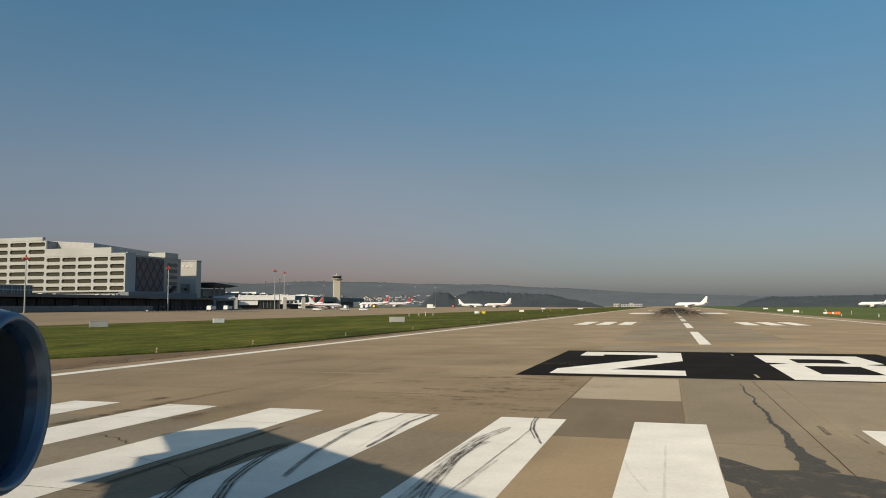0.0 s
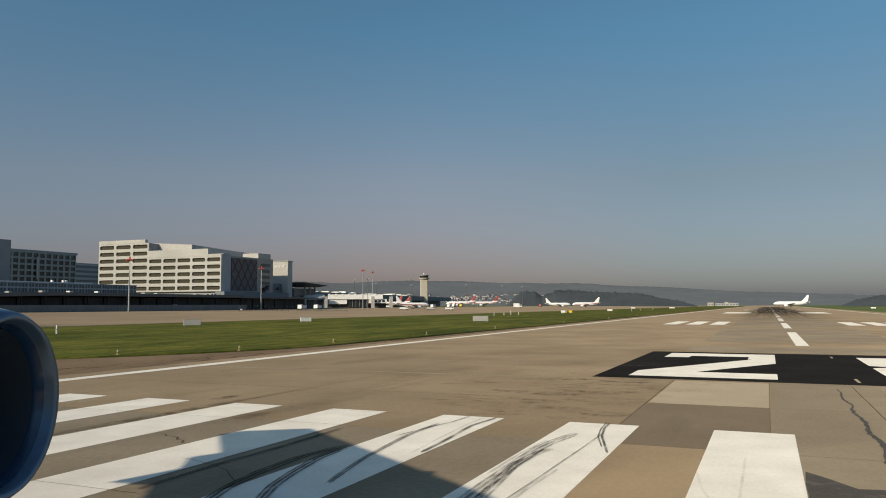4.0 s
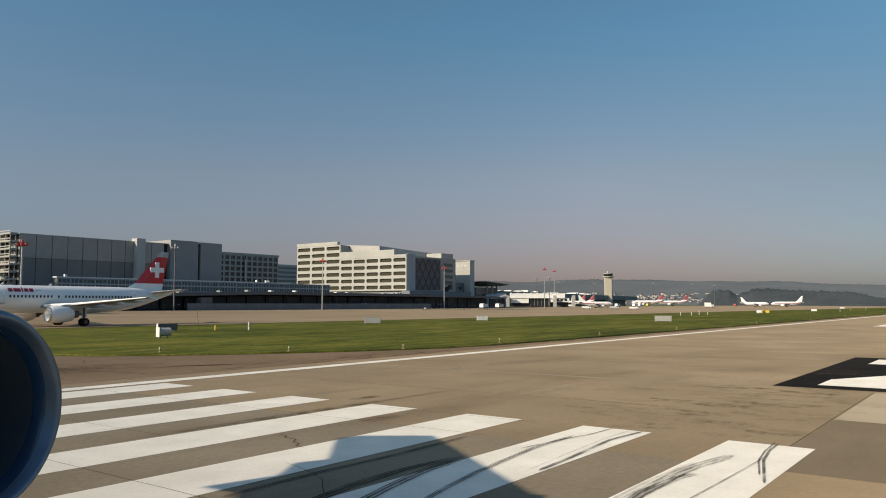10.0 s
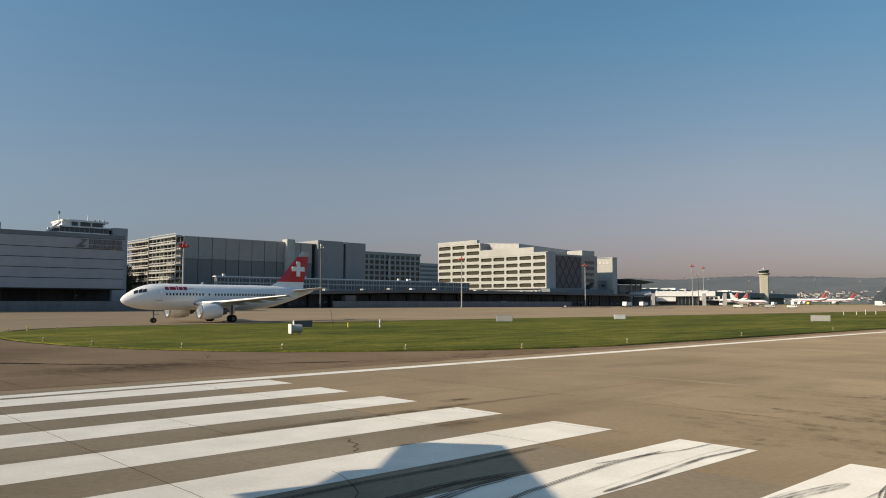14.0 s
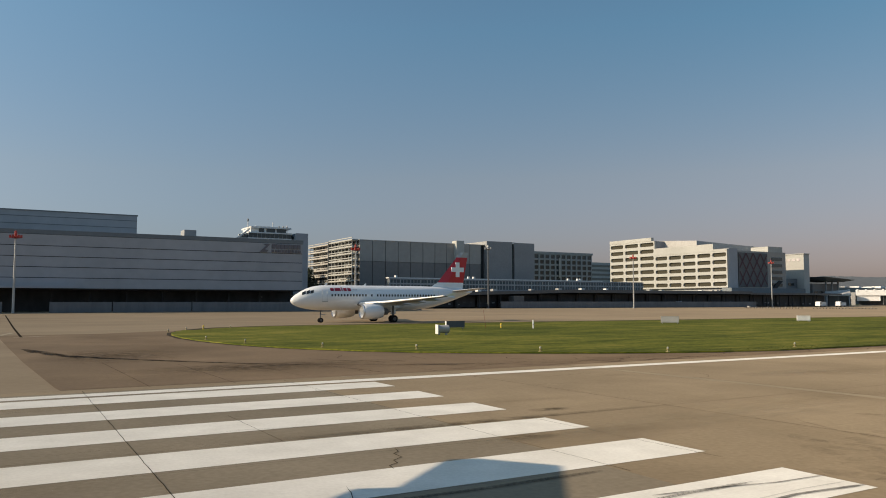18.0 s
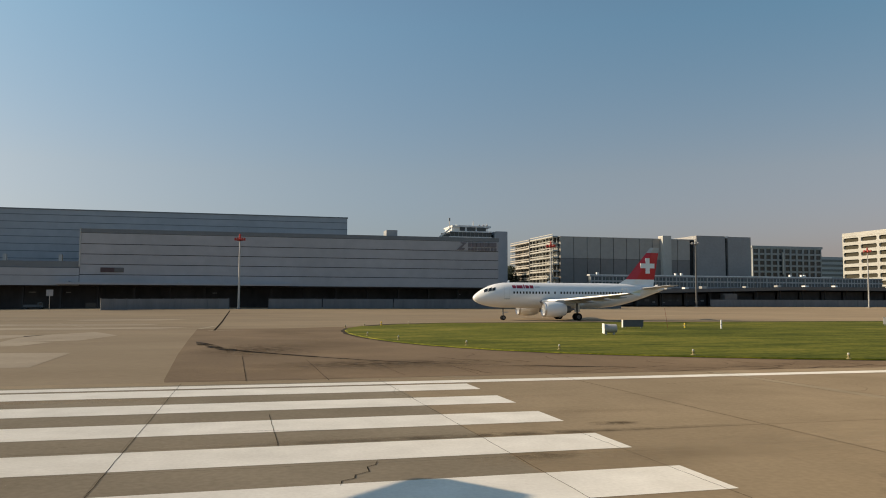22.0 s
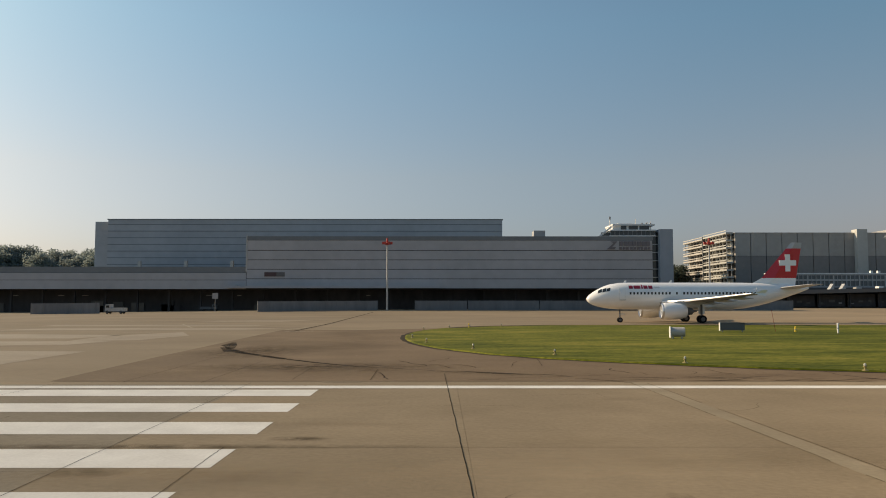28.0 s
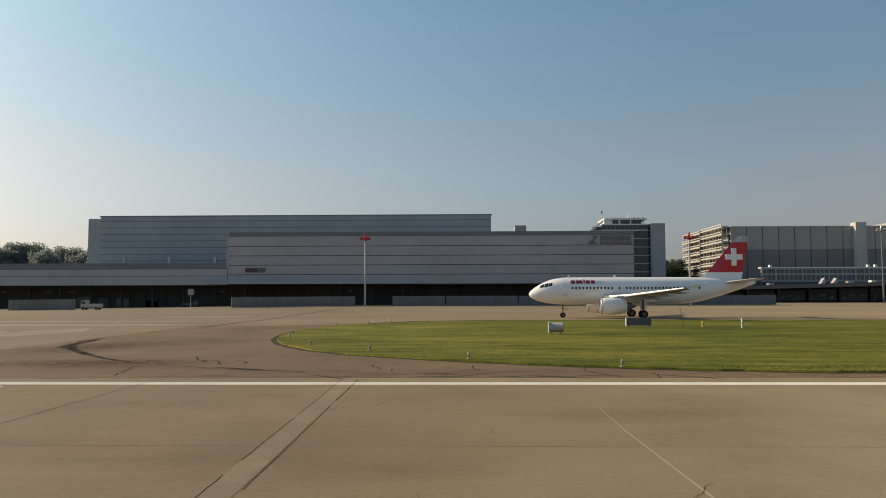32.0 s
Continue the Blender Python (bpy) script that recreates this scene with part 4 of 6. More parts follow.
def cbox(name, x0, x1, y0, y1, z0, z1, mat, parent=None, label="", at=FRONT):
    v, f = bevel_box(x0, x1, y0, y1, z0, z1)
    return part(name, [at @ Vector(p) for p in v], f, mat, parent, label)


cargo = thing("cargo_building", (0, 0, 0), "long grey metal-clad cargo building with dark open loading bays", "building")
cbox("rear_wall", -330, 83, LY + 14, LY + 57, g, 16.0, "cladding_dark", cargo)
cbox("low_roof", -330, -71.2, LY + 0.3, LY + 58, 14.1, 16.35, "cladding_dark", cargo, "dark roof edge band")
for z0, z1 in ((11.45, 14.0), (8.0, 11.3)):
    for k in range(13):
        cbox("cladding_panel", -330 + 20 * k, -310.003 + 20 * k if k < 12 else -71.2, LY, LY + 1, z0, z1, "cladding", cargo)
cbox("joint_strip", -71.0, 83.2, LY + 0.25, LY + 0.9, 8.1, 26.3, "dark", cargo)
cbox("joint_strip", -330, -71.1, LY + 0.25, LY + 0.9, 8.05, 14.0, "dark", cargo)
levels = [8.2, 11.82, 15.4, 18.93, 22.5, 26.35]
for z0, z1 in zip(levels, levels[1:]):
    for k in range(8):
        a = -71.0 + 19.28 * k
        cbox("cladding_panel", a, a + 19.278, LY, LY + 1, z0 + 0.11, z1 - 0.11, "cladding", cargo)
cbox("roof_band", -71.2, 83.5, LY - 0.05, LY + 58, 26.35, 27.8, "cladding_dark", cargo, "darker roof edge band")
cbox("corner_trim", -71.35, -70.85, LY - 0.12, LY + 0.4, 14.5, 28.0, "steel", cargo, "pale vertical corner trim")
cbox("upper_block", -129.4, 26.4, LY + 10, LY + 58, 16, 35.15, "cladding", cargo, at=STORE)
for k in range(7):
    cbox("shadow_joint", -129.42, 26.42, LY + 9.93, LY + 10.4, 17.6 + 2.6 * k, 17.82 + 2.6 * k, "cladding_dark", cargo, at=STORE)
cbox("upper_coping", -129.7, 26.7, LY + 9.8, LY + 58, 35.15, 35.5, "cladding_dark", cargo, at=STORE)
cbox("side_annex", -135.9, -129.6, LY + 13, LY + 50, 12, 34.7, "cladding", cargo, at=STORE)
for k in range(3):
    cbox("vent_pipe", -117 + 18.3 * k, -115.9 + 18.3 * k, LY + 8.6, LY + 9.7, 16, 19.2, "steel", cargo, "pale vent stack")
cbox("roof_housing", 39.0, 43.4, LY + 5, LY + 10, 26.8, 30.6, "grey", cargo)
cbox("stair_glass", 64.0, 85.6, LY + 3.2, LY + 4, g, 29.4, "glass_dark", cargo, "dark glazed stair strip", at=REAR)
for k in range(9):
    cbox("stair_landing", 64.0, 85.6, LY + 2.7, LY + 3.3, 3 + 3.1 * k, 3.3 + 3.1 * k, "steel", cargo, at=REAR)
cbox("end_slab", 85.6, 90.6, LY + 0.4, LY + 42, g, 30.4, "cladding", cargo, "pale end wall slab", at=REAR)
# bay wall, soffit and columns wear the painted shade colour
cbox("bay_wall", -330, 84, LY + 11, LY + 14, g, 8.3, "bay", cargo, "loading bay back wall in painted shade")
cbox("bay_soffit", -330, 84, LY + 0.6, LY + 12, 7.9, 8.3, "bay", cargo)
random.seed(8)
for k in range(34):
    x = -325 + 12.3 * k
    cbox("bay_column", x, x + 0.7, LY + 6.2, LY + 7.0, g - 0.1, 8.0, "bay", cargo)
for k in range(10):
    x = random.uniform(-200, 70)
    cbox("bay_light", x, x + random.uniform(0.8, 2.5), LY + 9, LY + 9.2, 5.6, 5.82, "steel", cargo, "pale strip seen in the bay")
for k in range(16):
    x = random.uniform(-220, 75)
    cbox("bay_door", x, x + random.uniform(3, 6), LY + 10.6, LY + 10.95, g, g + random.uniform(2.5, 5), random.choice(("bay", "sign_dark", "glass_band")), cargo, "rolled-down bay door")
sign = cbox("sign_panel", 65.4, 83.1, LY - 0.05, LY + 0.2, 22.62, 26.2, "cladding", cargo, "wall sign with unreadable dark lettering bars")
part("logo_mark", [FRONT @ Vector((x, LY - 0.3, z)) for x, z in ((65.8, 22.9), (68.6, 22.9), (69.4, 23.6), (67.9, 23.8), (70.0, 25.9), (67.2, 25.9), (68.4, 25.2))], [(0, 1, 2, 3), (3, 4, 5, 6), (0, 3, 6)], "sign_logo", sign, "dark slanted logo shape")
for k in range(7):
    cbox("letter_bar", 70.6 + 1.72 * k, 71.95 + 1.72 * k + 0.14 * (k % 3), LY - 0.3, LY - 0.06, 24.2, 25.9, "sign_logo", sign)
for k in range(9):
    cbox("letter_bar", 70.6 + 1.36 * k, 71.5 + 1.36 * k + 0.12 * (k % 2), LY - 0.3, LY - 0.06, 22.8, 23.8, "sign_logo", sign)
cbox("small_sign", -64.2, -59.6, LY - 0.2, LY, 12.7, 14.3, "sign_red", cargo, "dull red sign bar")
cbox("small_sign", -59.6, -56.5, LY - 0.2, LY, 12.7, 14.3, "sign_dark", cargo, "dark sign bar")
for x in (-74, -38):
    cbox("bracket_arm", x, x + 0.35, LY - 3.0, LY, 9.0, 9.3, "steel", cargo)
v, f = bevel_box(-78, 2, LY - 3.2, LY, 8.3, 9.0)
part("entrance_canopy", [FRONT @ Vector(p) for p in v], f, "cladding", cargo, "shallow canopy edge")


# rooftop cabin
cabin = thing("rooftop_cabin", (67.1, LY + 2, 27.8), "white rooftop control cabin with dark window strips and aerials", "cabin")
box("base_rail", 0, 17.4, 0, 14, 0.0, 0.35, "white", cabin)
box("lower_window", 0.2, 17.2, 0.3, 13.6, 0.35, 1.9, "glass_dark", cabin, "long dark window strip")
box("deck", 0, 17.6, -0.4, 14, 1.9, 2.35, "white", cabin, "white deck edge")
box("upper_window", 3.2, 15.4, 1.2, 12.5, 2.35, 3.8, "glass_dark", cabin)
box("white_panel", 1.2, 4.4, 1.0, 12, 2.35, 3.8, "white", cabin)
box("white_panel", 6.6, 7.4, 1.05, 1.3, 2.35, 3.8, "white", cabin)
box("white_panel", 11.0, 11.5, 1.05, 1.3, 2.35, 3.8, "white", cabin)
box("roof_slab", 1.0, 17.3, 0.2, 13.5, 3.8, 4.35, "white", cabin, "overhanging white roof", c=0.3)
box("roof_unit", 3.6, 9.5, 3, 9, 4.35, 4.8, "white", cabin)
for k in range(3):
    box("roof_lamp", 12.6 + 1.6 * k, 13.2 + 1.6 * k, 2, 2.6, 4.35, 4.95, "grey", cabin)
for k in range(11):
    box("mullion", 0.2 + 1.68 * k, 0.34 + 1.68 * k, 0.2, 0.32, 0.35, 1.9, "grey", cabin)
for x, h in ((0.7, 7.2), (10.6, 6.4), (15.2, 5.2), (16.4, 5.4)):
    part("aerial", *[moved(lathe([(0.16, 0), (0.12, h - 1)], 6)[0], x, 3, 1.0), lathe([(0.16, 0), (0.12, h - 1)], 6)[1]], "steel", cabin)
box("aerial_head", 0.4, 1.0, 2.8, 3.2, 6.2, 7.2, "grey", cabin)
for k in range(5):
    box("stair_tread", -3.6 + 0.7 * k, -2.8 + 0.7 * k, 1, 3, 0.2 + 0.42 * k, 0.3 + 0.42 * k, "white", cabin)
v = [(-4.4, 1, 0), (-3.4, 1, 0), (1.0, 1, 3.1), (1.0, 1, 3.9), (-4.4, 1.1, 0), (-3.4, 1.1, 0), (1.0, 1.1, 3.1), (1.0, 1.1, 3.9)]
part("stair_string", v, [(0, 1, 2, 3), (7, 6, 5, 4), (0, 4, 5, 1), (2, 6, 7, 3)], "white", cabin)

cabin.matrix_basis = REAR @ cabin.matrix_basis @ Matrix.Diagonal((1, 1, 1.08, 1))

# maintenance hall under scaffolding
HY = 312.0
g = gz(HY)
hall = thing("maintenance_hall", (0, 0, 0), "grey-brown panelled hangar with a scaffolded sunlit end", "hangar")
box("joint_backing", 122.7, 188, HY + 0.9, HY + 1.15, g, 30.7, "dark", hall)
box("core", 124, 216, HY + 1.2, HY + 60, g, 30.0, "cladding_low", hall)
for k in range(11):
    a = 122.6 + 6.35 * k
    if a < 186:
        b = min(a + 6.1, 187.8)
        box("wall_panel", a, b, HY, HY + 1.2, 21.6, 30.8, "cladding_brown", hall)
        box("wall_panel", a, b, HY + 0.1, HY + 1.2, g, 21.5, "cladding_low", hall, "darker lower wall panel")
box("roof_coping", 122.4, 188, HY - 0.15, HY + 60, 30.8, 31.1, "steel", hall)
box("pilaster", 171, 175.2, HY - 2.2, HY + 2, g, 32.3, "cream", hall, "pale projecting pilaster")
box("stair_block", 188.2, 203.0, HY - 1.8, HY + 30, g, 32.8, "block_grey", hall, "smooth pale grey end block")
box("stair_block", 204.4, 216.5, HY - 1.8, HY + 30, g, 32.6, "block_grey", hall, "smooth pale grey end block")
box("downpipe_slot", 203.0, 204.4, HY - 0.6, HY + 20, g, 32.2, "dark", hall)
box("roof_light", 203.1, 204.5, HY - 1.7, HY - 0.4, 32.0, 32.9, "white", hall)
for k in range(14):
    y0 = HY + 1 + 4.0 * k
    box("scaffold_post", 121.2, 121.45, y0, y0 + 0.25, g, 31.4, "steel" if k < 7 else "sign_dark", hall)
    box("scaffold_post", 119.3, 119.5, y0, y0 + 0.2, g, 31.0, "cream" if k < 7 else "sign_dark", hall)
for lvl in range(10):
    z = g + 2.2 + 3.0 * lvl
    for y0, y1, dz, mt, lab in ((0.6, 28.2, 0.0, "cream", "pale scaffold deck"), (29.0, 56.0, -0.4, "cladding_brown", "brown scaffold deck")):
        box("scaffold_deck", 119.1, 121.9, HY + y0, HY + y1, z + dz, z + dz + 0.62, mt, hall, lab)
        box("guard_rail", 119.1, 119.25, HY + y0, HY + y1, z + dz + 1.15, z + dz + 1.5, mt, hall)
box("scaffold_tower", 118.9, 120.4, HY + 28.3, HY + 28.9, g, 31.6, "sign_dark", hall)
# end wall coloured dark to paint the shade in the scaffold's gaps
box("end_wall", 122.6, 124, HY + 1.2, HY + 58, g, 30.6, "dark", hall)
for k in range(7):
    for lvl in range(9):
        if (k * 2 + lvl) % 5 < 3:
            z = g + 2.7 + 3.0 * lvl
            box("wall_sheet", 122.0, 122.5, HY + 2 + 8 * k, HY + 8.5 + 8 * k, z, z + 2.2, "cream", hall, "pale cladding sheet behind scaffold")

hall.location.x = 1.1

# terminal: long low roof with a glazed storey above
TY = 250.0
g = gz(TY)
term = thing("terminal_concourse", (0, 0, 0), "long low dark concourse with a pale glazed upper storey", "terminal")
# back wall, columns and panes below the roof are coloured as if shaded
box("bay_back", 96, 372, TY + 10, TY + 12, g, 7.8, "bay", term, "recess wall under the roof in painted shade")
v = [(92, TY - 3, 4.9), (190, TY - 3, 7.2), (190, TY + 50, 7.2), (92, TY + 50, 4.9), (92, TY - 3, 6.1), (190, TY - 3, 8.5), (190, TY + 50, 8.5), (92, TY + 50, 6.1)]
part("roof_slab", v, bevel_box(0, 1, 0, 1, 0, 1)[1], "roof_dark", term, "dark sloping roof slab")
box("roof_slab", 190, 300, TY - 3, TY + 50, 7.2, 8.5, "roof_dark", term, "dark roof slab")
box("roof_slab", 300, 372, TY - 2, TY + 24, 7.0, 7.9, "roof_dark", term, "dark roof slab")
for k in range(28):
    x = 97 + 9.9 * k
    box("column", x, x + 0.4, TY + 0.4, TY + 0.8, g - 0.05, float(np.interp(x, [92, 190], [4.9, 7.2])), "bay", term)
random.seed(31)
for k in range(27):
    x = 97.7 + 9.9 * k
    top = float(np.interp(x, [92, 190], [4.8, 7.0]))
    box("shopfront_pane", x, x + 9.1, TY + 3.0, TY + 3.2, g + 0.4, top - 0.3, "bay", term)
    for q in range(3):
        a = x + 3.0 * q + random.uniform(0, 1.2)
        z = g + random.uniform(0.9, 2.0)
        box("lit_pane", a, a + random.uniform(0.8, 1.9), TY + 2.9, TY + 3.0, z, z + random.uniform(0.3, 0.8), random.choice(("sign_dark", "glass_band", "grey")), term, "dim grey pane under the roof")
box("store_door", 159.4, 164.3, TY - 4.4, TY - 1.0, g, 5.8, "sign_dark", term, "grey kiosk standing under the roof edge")
box("upper_floor", 125.6, 267, TY + 36, TY + 38, 6.0, 13.3, "glass_band", term)
box("parapet", 125.1, 240, TY + 35.5, TY + 38.5, 13.2, 13.65, "white", term, "pale parapet band")
box("sill_band", 125.3, 267.3, TY + 35.7, TY + 36.2, 10.75, 11.35, "sign_back", term, "pale sill band")
box("head_band", 125.3, 267.3, TY + 35.72, TY + 36.1, 12.75, 13.2, "grey", term)
box("base_band", 125.3, 267.3, TY + 35.72, TY + 36.1, 7.8, 8.9, "grey", term)
for k in range(88):
    x = 125.5 + 1.6 * k
    box("mullion", x, x + (0.5 if k % 3 == 0 else 0.24), TY + 35.75, TY + 36.02, 8.9, 12.75, "sign_back" if k % 2 else "grey", term)
for x in (128.2, 163.5, 166.2, 218.8, 224.5, 226.0):
    box("roof_lamp", x, x + 0.9, TY + 35.6, TY + 36.6, 13.65, 14.5, "white", term, "small white box on the parapet")
for k in range(14):
    x = random.uniform(112, 290)
    z = float(np.interp(x, [92, 190], [6.1, 8.5]))
    box("roof_vent", x, x + random.uniform(1, 2.4), TY + 3, TY + 5, z - 0.1, z + random.uniform(0.3, 0.9), random.choice(("white", "steel")), term, "pale roof vent")
for x in (131, 134.8):
    v = [(x, TY + 2, 6.9), (x + 1.6, TY + 2, 6.9), (x + 1.3, TY + 2, 8.9), (x, TY + 4, 6.9), (x + 1.6, TY + 4, 6.9), (x + 1.3, TY + 4, 8.9)]
    part("roof_cowl", v, [(0, 1, 2), (5, 4, 3), (0, 3, 4, 1), (1, 4, 5, 2), (2, 5, 3, 0)], "steel", term, "white sloping roof cowl")

# parking deck with cream bands
GX, GY = 314.0, 273.0
g = gz(GY)
garage = thing("parking_garage", (0, 0, 0), "cream concrete parking block with rows of long dark openings", "garage")
# dark panes close the openings and stand in for the shaded decks
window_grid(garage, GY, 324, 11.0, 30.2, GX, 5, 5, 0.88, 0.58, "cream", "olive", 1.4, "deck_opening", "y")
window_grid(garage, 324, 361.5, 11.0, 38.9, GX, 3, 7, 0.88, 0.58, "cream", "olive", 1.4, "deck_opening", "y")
box("parapet", GX - 0.1, GX + 2, GY, 324, 30.2, 31.3, "cream", garage)
box("parapet", GX - 0.1, GX + 2, 326.5, 361.5, 38.9, 40.9, "cream", garage)
box("parapet_step", GX, GX + 2, 282, 324, 31.3, 34.3, "cream", garage)
box("deck_core", GX + 1.6, 361.8, GY + 1.7, 324, g, 30.0, "grey", garage)
box("deck_core", GX + 1.6, 400, 324, 361, g, 38.8, "grey", garage)
v = [(GX + 8, 300, 30), (372, 284, 30), (372, 330, 30), (GX + 8, 330, 30), (GX + 8, 300, 37.6), (372, 284, 33.4), (372, 330, 33.4), (GX + 8, 330, 39.5)]
part("sloped_roof", v, bevel_box(0, 1, 0, 1, 0, 1)[1], "sign_back", garage, "pale sloping plant roof")
box("base_storey", GX - 2, 372, GY - 4, GY + 2, g, 10.8, "cladding_dark", garage)
box("end_wall", GX + 1.42, 322, GY - 0.06, GY + 1.2, 10.8, 31.6, "cladding", garage)
box("end_wall", 322, 362, GY + 0.6, GY + 1.6, 10.8, 30.6, "cladding_brown", garage)
art = box("art_panel", 323, 346, GY + 0.1, GY + 0.6, 11.6, 29.6, "sign_dark", garage, "dark panel with red lattice")
bars = []
for k in range(-3, 5):
    for s in (1, -1):
        x0 = 323 + 5.75 * k
        a = [(x0, 11.7), (x0 + 11.5, 29.4)] if s == 1 else [(x0 + 11.5, 11.7), (x0, 29.4)]
        pts = []
        for i in range(21):
            x, z = a[0][0] + (a[1][0] - a[0][0]) * i / 20, a[0][1] + (a[1][1] - a[0][1]) * i / 20
            if 323.2 <= x <= 345.8:
                pts.append((x, z))
        if len(pts) > 2:
            rv, rf = ribbon(pts, 0.85, 0)
            bars.append(([(x, GY - 0.02 - 0.01 * s, z) for x, z, _ in rv], rf))
for bv, bf in bars:
    part("lattice_bar", bv, bf, "lattice", art, "dark red lattice bar")
for k in range(5):
    box("stair_window", 350, 358.5, GY + 0.3, GY + 0.7, 12 + 3.5 * k, 13.6 + 3.5 * k, "glass_dark", garage)
v = [(346, GY - 0.5, 8), (349, GY - 0.5, 8), (358, GY - 0.5, 15), (355, GY - 0.5, 15), (346, GY + 0.3, 8), (349, GY + 0.3, 8), (358, GY + 0.3, 15), (355, GY + 0.3, 15)]
part("outer_stair", v, bevel_box(0, 1, 0, 1, 0, 1)[1], "dark", garage, "dark diagonal outside stair")
box("lift_head", 348, 360, GY + 1, GY + 12, 30.4, 33.6, "cream", garage)
white_block = thing("white_stair_block", (0, 0, 0), "plain white block behind the parking garage", "building")
box("wall", 392, 397, 283.5, 312, gz(295), 31.4, "cream", white_block)
box("coping", 391.6, 397.4, 283.1, 312.4, 31.4, 31.8, "cream", white_block)
box("low_wing", 366, 391.5, 288, 300, gz(290), 17, "cladding_dark", white_block)
for k in range(3):
    for r in range(3):
        box("window", 367.5 + 8 * k, 373 + 8 * k, 287.9, 288.0, 5 + 4 * r, 6.6 + 4 * r, "glass_dark", white_block)
for k in range(4):
    box("letter_bar", 391.85, 392.0, 286 + 3 * k, 288 + 3 * k, 27.5, 29.0, "pale_lettering", white_block)

# grid-windowed office
office = thing("office_block", (0, 0, 0), "grey office block with a regular grid of windows", "building")
window_grid(office, 299, 350, 18, 36.6, 420, 11, 5, 0.72, 0.68, "grey", "glass_dark", 0.8)
window_grid(office, 420.9, 455, 18, 36.6, 350.2, 7, 5, 0.6, 0.6, "cladding_dark", "glass_dark", 0.5, "window", "y")
box("core", 299.5, 350, 421, 455, gz(420), 36.4, "cladding_dark", office)
box("roof_frame", 298.6, 350.8, 419.8, 455.5, 36.6, 38.0, "grey", office)
box("flue", 320, 321, 419.0, 419.8, 20, 34, "steel", office)
box("base", 300, 352, 419, 455, gz(420), 18, "cladding_low", office)
hotel = thing("distant_office", (0, 0, 0), "pale grey slab building in the distance behind the concourse", "building")
box("wall", 440, 510, 540, 570, gz(500), 40, "cladding", hotel)
for r in range(8):
    box("window_band", 440.5, 509.5, 539.8, 540, 8 + 4 * r, 9.8 + 4 * r, "glass_band", hotel)

shed_row = thing("far_low_building", (1500, 52, -0.1), "long low pale building beyond the far runway end", "building")
for y0, y1, h, mt in ((0, 17, 5.2, "cladding"), (17.5, 24, 7.0, "sign_back"), (25, 40, 4.4, "cladding"), (43, 54, 5.8, "cladding_brown")):
    hall_part = box("wall", 0, 20, y0, y1, 0, h, mt, shed_row)
    box("roof", -0.6, 20.6, y0 - 0.3, y1 + 0.3, h, h + 0.7, "steel", shed_row, "grey flat roof")
    for k in range(int((y1 - y0) / 5)):
        box("window", -0.12, 0.0, y0 + 1 + 5 * k, y0 + 4 + 5 * k, 1.6, 3.4, "glass_band", hall_part)

# pier with boarding bridges
g = gz(285) - 0.1
pier = thing("boarding_pier", (487.5, 285.6, g), "low white boarding pier with scalloped roof and dark gate", "terminal", turn=-59)
box("undercroft", -21, 21, 3, 18, 0, 4.2, "bay", pier)
box("wall", -22, -8.5, 0, 18, 3.0, 6.6, "aircraft_white", pier, "plain white end wall")
box("gate_glass", -8.4, 7.6, 1.4, 2.0, 0.6, 6.6, "glass_dark", pier, "dark glazed gate front")
for k in range(6):
    box("mullion", -7.0 + 2.6 * k, -6.8 + 2.6 * k, 1.2, 1.4, 0.6, 6.6, "grey", pier)
box("end_block", 7.8, 21.5, 0.3, 18, 3.6, 6.6, "white", pier)
for k in range(4):
    box("window", 9.0 + 3.0 * k, 11.0 + 3.0 * k, 0.2, 0.35, 4.4, 5.8, "glass_dark", pier)
box("roof", -22.6, 18.4, -0.8, 18.6, 6.6, 10.2, "aircraft_white", pier, "deep white roof edge")
for k in range(8):
    x = -21.5 + 4.9 * k
    rv, rf = lathe([(0.02, -1.0), (0.75, -0.9), (0.75, 18.4), (0.02, 18.5)], 12, "y")
    part("roof_scallop", [(x + p, q, 10.0 + r) for p, q, r in rv], rf, "aircraft_white", pier)
for x, y in ((-24, -6), (10.5, -10), (24.5, -4)):
    box("gate_tower", x - 1.2, x + 1.2, y, y + 2.4, 0, 8.6, "sign_back", pier, "pale stair tower of a boarding bridge")
    box("bridge", x - 1.4, x + 1.4, y + 2.4, 1.0, 4.2, 6.9, "white", pier, "white boarding bridge tunnel")
dock = thing("dark_roofed_dock", (0, 0, 0), "long low dark-roofed dock beyond the pier", "terminal")
box("wall", 505, 960, 420, 445, gz(420), 9, "cladding_dark", dock)
v = [(414, 284, 16.0), (430, 284, 15.6), (430, 302, 15.6), (414, 302, 16.0), (406, 280, 18.4), (436, 280, 16.8), (436, 304, 16.8), (406, 304, 18.4)]
part("flying_roof", v, bevel_box(0, 1, 0, 1, 0, 1)[1], "cladding_dark", dock, "dark overhanging roof")
for x in (416, 422, 428):
    box("roof_pillar", x, x + 0.8, 286, 286.8, gz(286), 16.5, "grey", dock)
box("lounge", 406, 432, 288, 300, gz(290), 14.6, "cladding_low", dock, "dim lounge below the roof")
for k in range(5):
    box("window", 407 + 5 * k, 411 + 5 * k, 287.8, 288.0, 7.5, 10.0, "glass_dark", dock)
v = [(500, 412, 9), (980, 412, 9), (980, 450, 9), (500, 450, 9), (500, 412, 17.8), (980, 412, 13.8), (980, 450, 13.8), (500, 450, 17.8)]
part("roof", v, bevel_box(0, 1, 0, 1, 0, 1)[1], "cladding_dark", dock, "dark long roof")
